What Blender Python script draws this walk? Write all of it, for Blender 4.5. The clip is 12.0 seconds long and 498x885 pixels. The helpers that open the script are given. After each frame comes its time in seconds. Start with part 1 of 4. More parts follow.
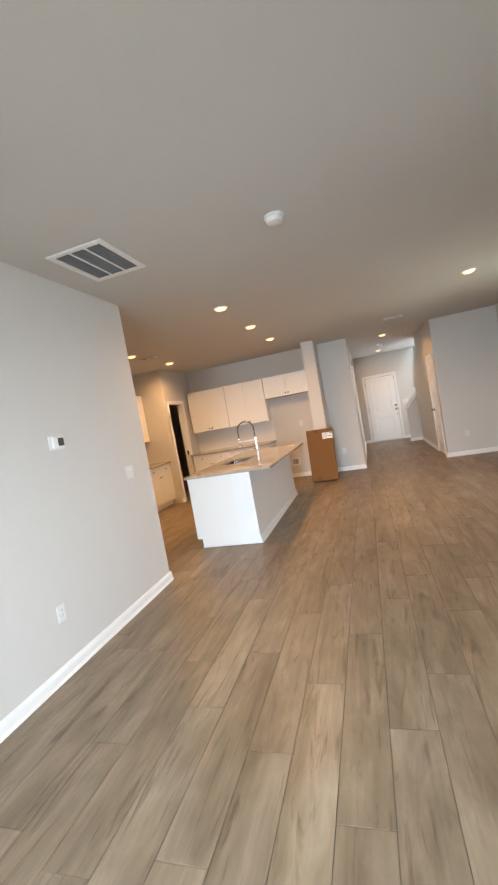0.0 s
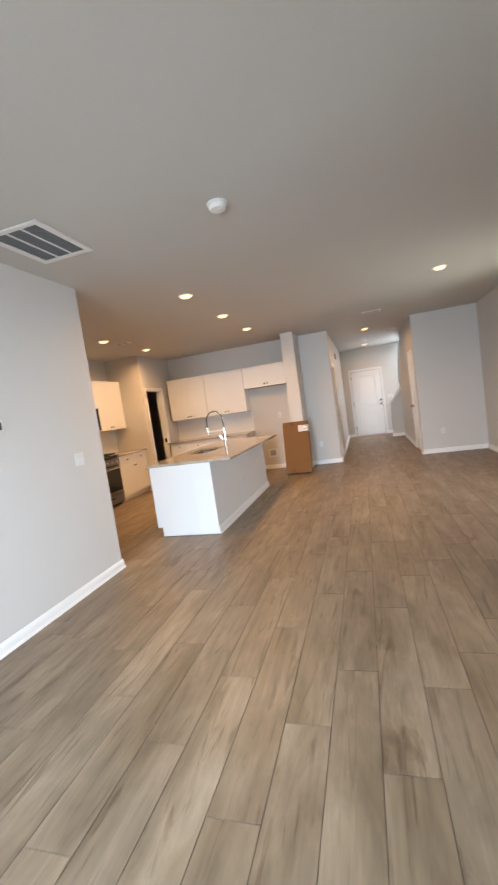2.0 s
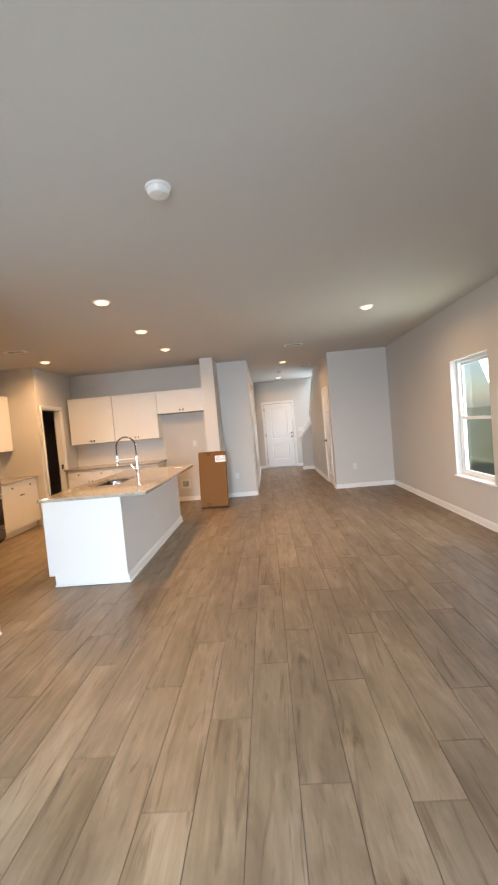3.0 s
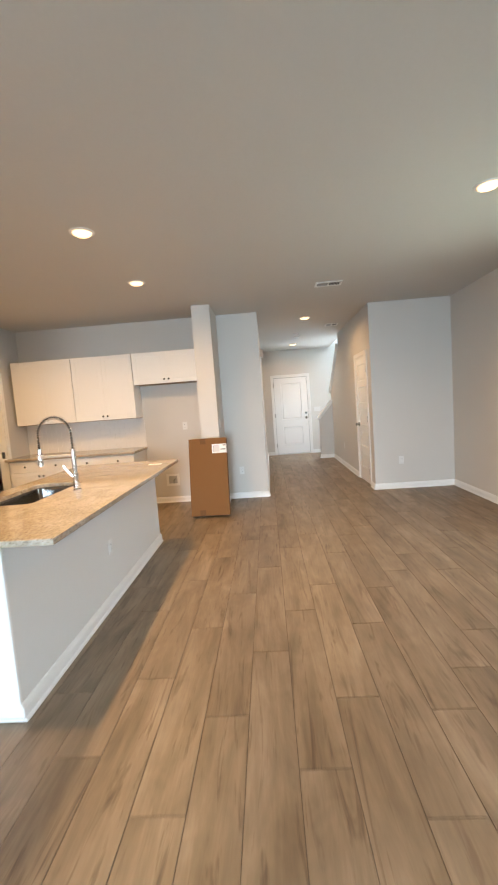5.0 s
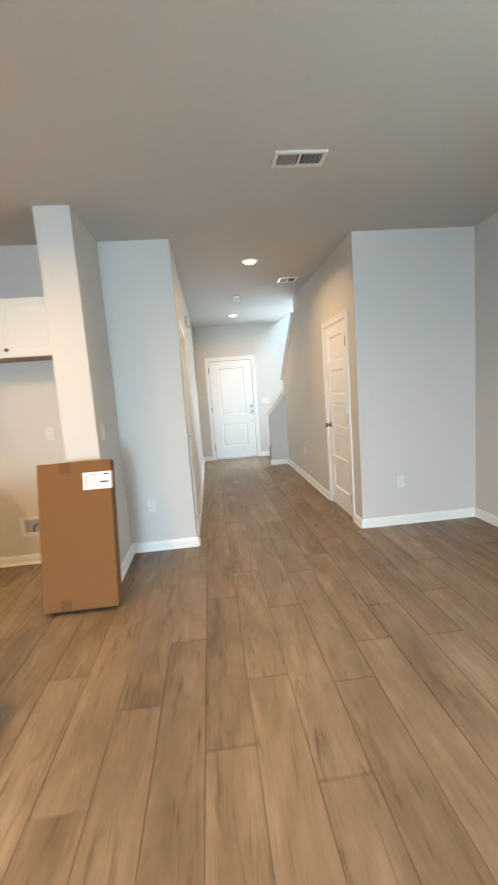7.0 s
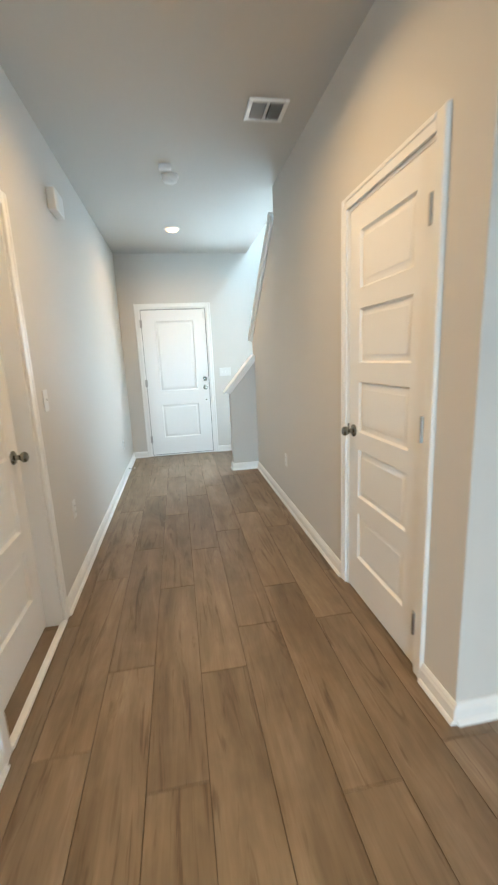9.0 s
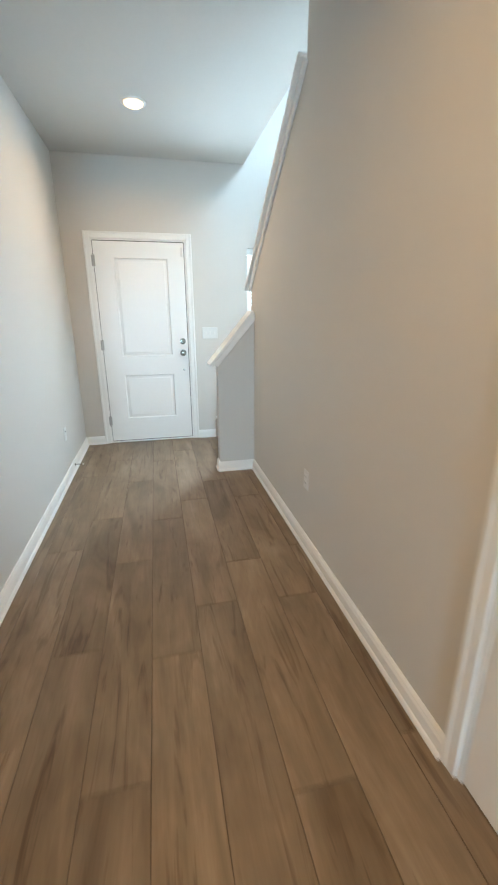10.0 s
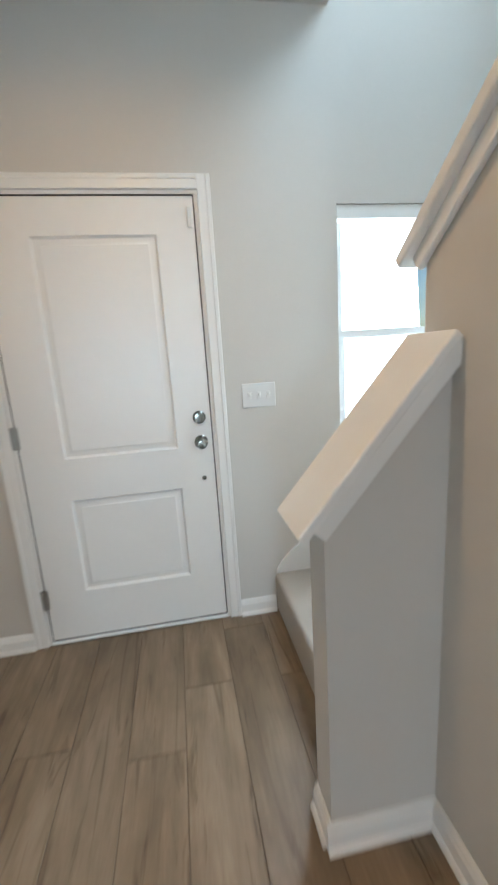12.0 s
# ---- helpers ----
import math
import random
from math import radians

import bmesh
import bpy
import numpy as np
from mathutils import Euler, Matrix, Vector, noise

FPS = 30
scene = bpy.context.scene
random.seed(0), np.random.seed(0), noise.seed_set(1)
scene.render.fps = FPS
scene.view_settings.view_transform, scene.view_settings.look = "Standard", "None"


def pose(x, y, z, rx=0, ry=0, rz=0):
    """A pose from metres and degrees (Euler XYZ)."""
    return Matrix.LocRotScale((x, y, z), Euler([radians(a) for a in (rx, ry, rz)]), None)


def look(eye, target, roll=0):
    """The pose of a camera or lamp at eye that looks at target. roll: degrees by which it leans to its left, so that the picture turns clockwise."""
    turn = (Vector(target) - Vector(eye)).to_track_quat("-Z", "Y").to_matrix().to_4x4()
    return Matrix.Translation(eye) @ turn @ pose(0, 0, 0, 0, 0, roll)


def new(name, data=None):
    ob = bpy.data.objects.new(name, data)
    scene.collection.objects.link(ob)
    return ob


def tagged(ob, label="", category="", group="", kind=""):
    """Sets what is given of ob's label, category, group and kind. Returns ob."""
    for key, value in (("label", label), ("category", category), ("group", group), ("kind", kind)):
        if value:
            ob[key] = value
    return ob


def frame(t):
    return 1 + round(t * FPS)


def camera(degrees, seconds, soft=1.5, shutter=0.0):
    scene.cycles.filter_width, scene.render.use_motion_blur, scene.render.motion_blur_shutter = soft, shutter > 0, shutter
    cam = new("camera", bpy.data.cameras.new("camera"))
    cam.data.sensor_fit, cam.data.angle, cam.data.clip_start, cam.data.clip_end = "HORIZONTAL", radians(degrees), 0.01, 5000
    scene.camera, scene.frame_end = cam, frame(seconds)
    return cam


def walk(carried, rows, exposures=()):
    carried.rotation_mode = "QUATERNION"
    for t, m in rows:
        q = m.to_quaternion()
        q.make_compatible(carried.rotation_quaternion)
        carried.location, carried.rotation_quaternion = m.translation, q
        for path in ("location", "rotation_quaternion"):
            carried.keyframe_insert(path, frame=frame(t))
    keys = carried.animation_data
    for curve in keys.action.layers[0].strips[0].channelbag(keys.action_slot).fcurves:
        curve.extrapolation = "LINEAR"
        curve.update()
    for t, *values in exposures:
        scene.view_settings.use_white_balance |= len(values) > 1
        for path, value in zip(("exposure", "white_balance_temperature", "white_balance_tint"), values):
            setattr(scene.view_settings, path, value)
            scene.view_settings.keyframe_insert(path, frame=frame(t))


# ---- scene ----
cam = camera(62.8, 12.0, 2.0, 0.4)
PATH = [
    (0, (-0.4, -1.001, 1.448), (-0.972, 0.912, 1.334), -10.1),
    (0.5, (-0.383, -0.986, 1.453), (-0.881, 0.95, 1.395), -8.5),
    (1, (-0.225, -0.913, 1.388), (-1.043, 0.903, 1.21), -7.9),
    (1.5, (-0.073, -0.882, 1.378), (-0.841, 0.953, 1.169), -9.1),
    (2, (-0.025, -0.872, 1.405), (-0.586, 1.041, 1.236), -8.1),
    (2.5, (-0.162, -0.723, 1.412), (-0.456, 1.253, 1.317), -6.0),
    (2.7, (-0.234, -0.626, 1.438), (-0.391, 1.367, 1.368), -5.3),
    (4.3, (-0.517, 0.886, 1.423), (-0.53, 2.875, 1.212), -4.7),
    (4.5, (-0.492, 1.108, 1.425), (-0.56, 3.096, 1.217), -4.6),
    (5, (-0.547, 1.718, 1.414), (-0.647, 3.707, 1.227), -4.2),
    (5.5, (-0.537, 2.299, 1.385), (-0.595, 4.286, 1.165), -3.6),
    (6, (-0.524, 2.93, 1.411), (-0.633, 4.916, 1.208), -3.9),
    (6.5, (-0.483, 3.499, 1.395), (-0.4, 5.485, 1.168), -4.7),
    (7, (-0.384, 4.107, 1.416), (-0.208, 6.083, 1.159), -4.3),
    (7.5, (-0.268, 4.73, 1.413), (0.099, 6.681, 1.165), -2.8),
    (7.7, (-0.203, 4.978, 1.397), (0.171, 6.928, 1.155), -2.4),
    (9.3, (0.121, 7.118, 1.352), (0.433, 9.025, 0.838), -2.5),
    (9.5, (0.135, 7.394, 1.377), (0.515, 9.271, 0.799), -1.5),
    (10, (0.2, 8.093, 1.349), (0.61, 9.956, 0.748), -0.3),
    (10.5, (0.242, 8.777, 1.361), (0.658, 10.655, 0.814), -0.2),
    (11, (0.335, 9.428, 1.322), (0.63, 11.355, 0.888), -2.7),
    (11.5, (0.306, 10.076, 1.317), (0.553, 12.014, 0.888), -3.4),
    (12, (0.39, 10.676, 1.349), (0.708, 12.605, 0.929), -3.7),
]
EXPOSURES = [(0.0, -0.25, 6900, 12), (1.0, -0.26, 6550, 12), (2.7, -0.10, 6550, 11), (5.0, 0.08, 6340, 5), (6.5, 0.27, 5900, 0), (7.7, 0.35, 5850, -2), (9.3, 0.2, 5660, -5), (10.5, 0.02, 5900, 0), (11.2, -0.16, 6200, 3), (12.0, -0.46, 6080, 2)]
walk(cam, [(t, look(eye, target, roll)) for t, eye, target, roll in PATH], EXPOSURES)

# ---- world, sun, large lights, exposure ----
world = bpy.data.worlds.new("sky_world")
scene.world = world
world.use_nodes = True
wn = world.node_tree
sky = wn.nodes.new("ShaderNodeTexSky")
sky.sky_type = "NISHITA"
sky.sun_disc = False
sky.sun_elevation = radians(52)
sky.sun_rotation = radians(300)
wn.links.new(sky.outputs["Color"], wn.nodes["Background"].inputs["Color"])
wn.nodes["Background"].inputs["Strength"].default_value = 0.15

sun = new("sun", bpy.data.lights.new("sun", "SUN"))
sun.data.energy = 3.0
sun.data.angle = radians(0.5)
sun.data.color = (1.0, 0.95, 0.88)
sun.matrix_world = look((-20, 12, 30), (0, 0, 0))

WARM = (1.0, 0.58, 0.26)
DAY = (0.76, 0.87, 1.0)


def window_lamp(name, eye, target, w, h, watts, spread=180):
    """Skylight standing in a window's opening."""
    lamp = new(name, bpy.data.lights.new(name, "AREA"))
    lamp.data.shape, lamp.data.size, lamp.data.size_y = "RECTANGLE", w, h
    lamp.data.energy, lamp.data.color = watts, DAY
    lamp.data.spread = radians(spread)
    lamp.matrix_world = look(eye, target)
    return lamp


LAWN_BOUNCE = (0.90, 1.0, 0.76)
window_lamp("patio_skylight", (-1.15, -2.80, 1.25), (-0.45, 5, -1.45), 1.15, 1.9, 142, 84).data.color = (0.65, 0.82, 1.0)
window_lamp("patio_ground_bounce", (-1.15, -2.78, 0.9), (-0.8, 2.0, 3.2), 2.0, 1.3, 42, 150).data.color = (0.90, 0.96, 0.98)
# near side lamp: added fill that brightens the left wall
window_lamp("near_side_fill", (2.52, 0.65, 1.45), (-2.5, 0.8, 1.2), 1.5, 2.0, 44, 72)
window_lamp("side_skylight", (2.75, 4.66, 1.85), (-1.5, 5.7, 0.45), 2.6, 2.2, 180)
window_lamp("side_ground_bounce", (2.34, 4.66, 0.95), (0.9, 4.7, 3.0), 0.8, 0.7, 5.5, 110).data.color = LAWN_BOUNCE
window_lamp("landing_skylight", (1.42, 12.95, 1.45), (-0.6, 10.4, 1.3), 0.85, 1.5, 140)
window_lamp("landing_ground_bounce", (1.46, 12.70, 1.2), (0.0, 11.0, 2.7), 0.5, 0.6, 3.5, 160)
window_lamp("upper_skylight", (2.30, 11.5, 3.9), (-0.4, 11.0, 0.9), 0.9, 1.2, 82, 135).data.color = (0.70, 0.85, 1.0)


# ---- materials ----
def material(name, color, rough=0.5, metal=0.0, grain=0.0, scale=40.0, bump=0.0, blotch=0.0, spec=0.5, coat=0.0):
    """A plain surface with fine grain, larger blotches and relief, at real size."""
    m = bpy.data.materials.new(name)
    m.use_nodes = True
    nt = m.node_tree
    b = nt.nodes["Principled BSDF"]
    b.inputs["Base Color"].default_value = (*color, 1)
    b.inputs["Roughness"].default_value = rough
    b.inputs["Metallic"].default_value = metal
    b.inputs["Specular IOR Level"].default_value = spec
    b.inputs["Coat Weight"].default_value = coat
    co = nt.nodes.new("ShaderNodeTexCoord")
    if grain or blotch:
        fine = nt.nodes.new("ShaderNodeTexNoise")
        fine.inputs["Scale"].default_value = scale
        fine.inputs["Detail"].default_value = 6
        nt.links.new(co.outputs["Object"], fine.inputs["Vector"])
        large = nt.nodes.new("ShaderNodeTexNoise")
        large.inputs["Scale"].default_value = 1.3
        large.inputs["Detail"].default_value = 3
        nt.links.new(co.outputs["Object"], large.inputs["Vector"])
        add = nt.nodes.new("ShaderNodeMath")
        add.operation = "MULTIPLY_ADD"
        nt.links.new(fine.outputs["Fac"], add.inputs[0])
        add.inputs[1].default_value = grain
        mul = nt.nodes.new("ShaderNodeMath")
        mul.operation = "MULTIPLY_ADD"
        nt.links.new(large.outputs["Fac"], mul.inputs[0])
        mul.inputs[1].default_value = blotch
        mul.inputs[2].default_value = 1 - grain / 2 - blotch / 2
        nt.links.new(mul.outputs[0], add.inputs[2])
        hsv = nt.nodes.new("ShaderNodeHueSaturation")
        hsv.inputs["Color"].default_value = (*color, 1)
        nt.links.new(add.outputs[0], hsv.inputs["Value"])
        nt.links.new(hsv.outputs["Color"], b.inputs["Base Color"])
        rr = nt.nodes.new("ShaderNodeMath")
        rr.operation = "MULTIPLY_ADD"
        nt.links.new(large.outputs["Fac"], rr.inputs[0])
        rr.inputs[1].default_value = 0.12
        rr.inputs[2].default_value = max(rough - 0.06, 0.0)
        nt.links.new(rr.outputs[0], b.inputs["Roughness"])
    if bump:
        tex = nt.nodes.new("ShaderNodeTexNoise")
        tex.inputs["Scale"].default_value = scale * 3
        tex.inputs["Detail"].default_value = 4
        nt.links.new(co.outputs["Object"], tex.inputs["Vector"])
        bp = nt.nodes.new("ShaderNodeBump")
        bp.inputs["Strength"].default_value = bump
        bp.inputs["Distance"].default_value = 0.003
        nt.links.new(tex.outputs["Fac"], bp.inputs["Height"])
        nt.links.new(bp.outputs["Normal"], b.inputs["Normal"])
    return m


def plank_material():
    """Wood-look porcelain plank: long grain, smoky streaks, knots, a shade of its own on each piece."""
    m = bpy.data.materials.new("wood_look_plank")
    m.use_nodes = True
    nt = m.node_tree
    N, L = nt.nodes.new, nt.links.new
    b = nt.nodes["Principled BSDF"]
    geo = N("ShaderNodeNewGeometry")
    info = N("ShaderNodeObjectInfo")
    rnd = N("ShaderNodeMath")
    rnd.operation = "ADD"
    L(info.outputs["Random"], rnd.inputs[0])
    L(geo.outputs["Random Per Island"], rnd.inputs[1])
    off = N("ShaderNodeCombineXYZ")
    k = N("ShaderNodeMath")
    k.operation = "MULTIPLY"
    L(rnd.outputs[0], k.inputs[0])
    k.inputs[1].default_value = 37.0
    L(k.outputs[0], off.inputs["X"])
    L(k.outputs[0], off.inputs["Z"])
    pos = N("ShaderNodeVectorMath")
    L(geo.outputs["Position"], pos.inputs[0])
    L(off.outputs[0], pos.inputs[1])

    def streaks(sx, sy, detail, distort):
        mp = N("ShaderNodeMapping")
        mp.inputs["Scale"].default_value = (sx, sy, 1)
        L(pos.outputs[0], mp.inputs["Vector"])
        t = N("ShaderNodeTexNoise")
        t.inputs["Scale"].default_value = 1.0
        t.inputs["Detail"].default_value = detail
        t.inputs["Roughness"].default_value = 0.6
        t.inputs["Distortion"].default_value = distort
        L(mp.outputs[0], t.inputs["Vector"])
        return t.outputs["Fac"]

    def ramp(fac, stops):
        r = N("ShaderNodeValToRGB")
        r.color_ramp.elements[0].position, r.color_ramp.elements[0].color = stops[0][0], (*stops[0][1], 1)
        r.color_ramp.elements[1].position, r.color_ramp.elements[1].color = stops[-1][0], (*stops[-1][1], 1)
        for p, c in stops[1:-1]:
            r.color_ramp.elements.new(p).color = (*c, 1)
        L(fac, r.inputs["Fac"])
        return r.outputs["Color"]

    def mix(kind, fac, a, c):
        x = N("ShaderNodeMix")
        x.data_type, x.blend_type = "RGBA", kind
        if isinstance(fac, float):
            x.inputs["Factor"].default_value = fac
        else:
            L(fac, x.inputs["Factor"])
        L(a, x.inputs["A"])
        L(c, x.inputs["B"])
        return x.outputs["Result"]

    body = ramp(streaks(4.6, 0.9, 6, 1.0), [(0.27, (0.134, 0.0933, 0.0565)), (0.43, (0.195, 0.1420, 0.0905)), (0.57, (0.241, 0.1797, 0.1195)), (0.74, (0.314, 0.2435, 0.173))])
    fine = ramp(streaks(75, 5.0, 6, 0.6), [(0.3, (0.945, 0.94, 0.935)), (0.7, (1.04, 1.04, 1.04))])
    dark = ramp(streaks(11.5, 1.1, 6, 2.6), [(0.565, (1, 1, 1)), (0.63, (0.77, 0.73, 0.69)), (0.76, (0.42, 0.37, 0.33))])
    mid = ramp(streaks(17, 1.1, 5, 1.7), [(0.3, (0.87, 0.855, 0.84)), (0.7, (1.065, 1.07, 1.075))])
    soft = ramp(streaks(6.5, 3.2, 4, 0.6), [(0.3, (0.82, 0.81, 0.80)), (0.7, (1.13, 1.13, 1.13))])
    shade = ramp(info.outputs["Random"], [(0.0, (0.90, 0.895, 0.89)), (0.5, (1.0, 1.0, 1.0)), (1.0, (1.09, 1.085, 1.075))])
    c = mix("MULTIPLY", 1.0, body, fine)
    c = mix("MULTIPLY", 1.0, c, dark)
    c = mix("MULTIPLY", 1.0, c, mid)
    c = mix("MULTIPLY", 1.0, c, soft)
    c = mix("MULTIPLY", 1.0, c, shade)
    L(c, b.inputs["Base Color"])
    rr = N("ShaderNodeMapRange")
    L(streaks(20, 6, 3, 0.2), rr.inputs["Value"])
    rr.inputs["To Min"].default_value, rr.inputs["To Max"].default_value = 0.34, 0.5
    L(rr.outputs[0], b.inputs["Roughness"])
    bp = N("ShaderNodeBump")
    bp.inputs["Strength"].default_value, bp.inputs["Distance"].default_value = 0.12, 0.001
    L(streaks(110, 5, 4, 0.1), bp.inputs["Height"])
    L(bp.outputs["Normal"], b.inputs["Normal"])
    return m


def granite_material():
    m = material("speckled_granite", (0.62, 0.52, 0.40), rough=0.08, spec=0.5)
    nt = m.node_tree
    N, L = nt.nodes.new, nt.links.new
    b = nt.nodes["Principled BSDF"]
    co = N("ShaderNodeTexCoord")
    v = N("ShaderNodeTexVoronoi")
    v.inputs["Scale"].default_value = 130
    n = N("ShaderNodeTexNoise")
    n.inputs["Scale"].default_value, n.inputs["Detail"].default_value = 62, 8
    big = N("ShaderNodeTexNoise")
    big.inputs["Scale"].default_value, big.inputs["Detail"].default_value, big.inputs["Distortion"].default_value = 5, 5, 1.2
    for t in (v, n, big):
        L(co.outputs["Object"], t.inputs["Vector"])

    def ramp(fac, stops):
        r = N("ShaderNodeValToRGB")
        r.color_ramp.elements[0].position, r.color_ramp.elements[0].color = stops[0][0], (*stops[0][1], 1)
        r.color_ramp.elements[1].position, r.color_ramp.elements[1].color = stops[-1][0], (*stops[-1][1], 1)
        for p, c in stops[1:-1]:
            r.color_ramp.elements.new(p).color = (*c, 1)
        L(fac, r.inputs["Fac"])
        return r.outputs["Color"]

    a = ramp(n.outputs["Fac"], [(0.26, (0.27, 0.225, 0.175)), (0.40, (0.40, 0.35, 0.28)), (0.52, (0.455, 0.41, 0.34)), (0.75, (0.52, 0.48, 0.415))])
    c = ramp(v.outputs["Color"], [(0.0, (0.74, 0.71, 0.68)), (0.4, (1, 1, 1)), (1.0, (1.08, 1.06, 1.02))])
    d = ramp(big.outputs["Fac"], [(0.35, (0.84, 0.79, 0.72)), (0.6, (1.03, 1.01, 1.0))])
    grains = N("ShaderNodeTexNoise")
    grains.inputs["Scale"].default_value, grains.inputs["Detail"].default_value = 95, 3
    L(co.outputs["Object"], grains.inputs["Vector"])
    e = ramp(grains.outputs["Fac"], [(0.30, (0.22, 0.18, 0.15)), (0.36, (0.72, 0.68, 0.62)), (0.42, (1, 1, 1))])
    for second in (c, d, e):
        x = N("ShaderNodeMix")
        x.data_type, x.blend_type = "RGBA", "MULTIPLY"
        x.inputs["Factor"].default_value = 1.0
        L(a, x.inputs["A"])
        L(second, x.inputs["B"])
        a = x.outputs["Result"]
    L(a, b.inputs["Base Color"])
    return m


def emitter(name, color, strength):
    m = bpy.data.materials.new(name)
    m.use_nodes = True
    b = m.node_tree.nodes["Principled BSDF"]
    b.inputs["Base Color"].default_value = (0.9, 0.9, 0.88, 1)
    b.inputs["Emission Color"].default_value = (*color, 1)
    b.inputs["Emission Strength"].default_value = strength
    return m


def glass_material():
    m = bpy.data.materials.new("clear_glass")
    m.use_nodes = True
    b = m.node_tree.nodes["Principled BSDF"]
    b.inputs["Base Color"].default_value = (0.95, 1.0, 0.99, 1)
    b.inputs["Roughness"].default_value = 0.0
    b.inputs["IOR"].default_value = 1.45
    b.inputs["Transmission Weight"].default_value = 1.0
    return m


PAINT = material("greige_wall_paint", (0.60, 0.575, 0.54), rough=0.75, grain=0.03, blotch=0.03, scale=60, bump=0.10, spec=0.3)
# wall greige darkened and cooled, carrying the ceiling's dimmer light in its colour
CEIL = material("shaded_ceiling_paint", (0.535, 0.518, 0.488), rough=0.9, grain=0.05, blotch=0.03, scale=50, bump=0.15, spec=0.2)
TRIM = material("white_trim_enamel", (0.80, 0.79, 0.77), rough=0.35, grain=0.02, blotch=0.02, scale=30, bump=0.03)
DOORW = material("white_door_enamel", (0.80, 0.79, 0.775), rough=0.33, grain=0.03, blotch=0.02, scale=25, bump=0.05)
CABW = material("white_cabinet_lacquer", (0.79, 0.77, 0.735), rough=0.38, grain=0.02, blotch=0.02, scale=30, bump=0.02)
PLASTIC = material("white_plastic", (0.72, 0.71, 0.69), rough=0.3, grain=0.02, scale=80)
COVER = material("pale_plastic_cover", (0.69, 0.685, 0.67), rough=0.35, grain=0.02, scale=80)
# nearly the wall paint's recipe, with a lighter base colour
PALE = material("lightened_wall_paint", (0.69, 0.68, 0.66), rough=0.7, grain=0.03, blotch=0.03, scale=60, bump=0.1, spec=0.3)
CHROME = material("polished_chrome", (0.80, 0.80, 0.80), rough=0.09, metal=1.0, grain=0.03, scale=30)
SATIN = material("satin_chrome", (0.92, 0.92, 0.92), rough=0.42, metal=1.0, grain=0.03, scale=40)
NICKEL = material("satin_nickel", (0.25, 0.255, 0.235), rough=0.22, metal=1.0, grain=0.06, scale=60)
DARKSTEEL = material("black_stainless_steel", (0.24, 0.232, 0.225), rough=0.32, metal=1.0, grain=0.1, blotch=0.06, scale=90)
STEEL = material("brushed_steel", (0.52, 0.51, 0.50), rough=0.3, metal=1.0, grain=0.1, blotch=0.06, scale=90)
SINKSTEEL = material("sink_steel", (0.30, 0.295, 0.29), rough=0.2, metal=1.0, grain=0.1, blotch=0.06, scale=90)
BLACKG = material("black_oven_glass", (0.012, 0.012, 0.013), rough=0.08, grain=0.1, scale=20)
IRON = material("cast_iron", (0.02, 0.02, 0.021), rough=0.6, grain=0.2, scale=80, bump=0.2)
# near-black that stands in for shade inside slots, gaps and ducts
RECESS_SHADE = material("recess_shade", (0.03, 0.03, 0.032), rough=0.8, grain=0.2, scale=60)
GREYM = material("grey_filter_mesh", (0.17, 0.175, 0.18), rough=0.8, grain=0.25, scale=300, bump=0.3)
LOUVER = material("louver_and_recess_shade_grey", (0.36, 0.365, 0.365), rough=0.5, grain=0.05, scale=80)
HINGE = material("brushed_nickel_hinge", (0.40, 0.385, 0.365), rough=0.4, metal=1.0, grain=0.06, scale=60)
CARD = material("brown_cardboard", (0.172, 0.080, 0.024), rough=0.9, grain=0.10, blotch=0.12, scale=70, bump=0.1)
TAPE = material("brown_packing_tape", (0.120, 0.052, 0.014), rough=0.8, grain=0.05, blotch=0.05, scale=40)
PALE_PRINT = material("pale_grey_print", (0.62, 0.60, 0.61), rough=0.6, grain=0.06, scale=90)
GREY_PRINT = material("grey_print", (0.33, 0.33, 0.35), rough=0.6, grain=0.06, scale=90)
PAPER = material("white_paper_label", (0.80, 0.79, 0.78), rough=0.6, grain=0.03, scale=60)
INK = material("black_ink", (0.03, 0.03, 0.035), rough=0.6, grain=0.1, scale=60)
CARPET = material("beige_carpet", (0.47, 0.43, 0.38), rough=0.95, grain=0.35, blotch=0.08, scale=260, bump=0.9, spec=0.1)
GROUT = material("brown_grout", (0.125, 0.089, 0.062), rough=0.9, grain=0.15, scale=80)
VINYL = material("white_vinyl_frame", (0.80, 0.81, 0.80), rough=0.4, grain=0.02, scale=50)
TILE = material("white_glazed_tile", (0.74, 0.72, 0.69), rough=0.2, grain=0.03, blotch=0.04, scale=20)
LENS = emitter("glowing_lens", (1.0, 0.58, 0.25), 2.8)
# orange emission that puts the halo round a bright lamp into a ring
LENS_HALO = emitter("lens_halo_glow", (1.0, 0.52, 0.20), 1.4)
SCREEN = material("grey_lcd_screen", (0.06, 0.07, 0.065), rough=0.15, grain=0.05, scale=40)
GLASS = glass_material()
GRANITE = granite_material()
PLANK = plank_material()
LAWN = material("dry_lawn", (0.16, 0.17, 0.08), rough=0.9, grain=0.5, blotch=0.4, scale=6, bump=0.3)
SIDING = material("pale_siding", (0.55, 0.56, 0.55), rough=0.7, grain=0.06, blotch=0.08, scale=10)
ROOFING = material("grey_shingle", (0.12, 0.12, 0.12), rough=0.9, grain=0.3, blotch=0.2, scale=12)
RUBBER = material("white_rubber", (0.7, 0.7, 0.68), rough=0.7, grain=0.03, scale=60)


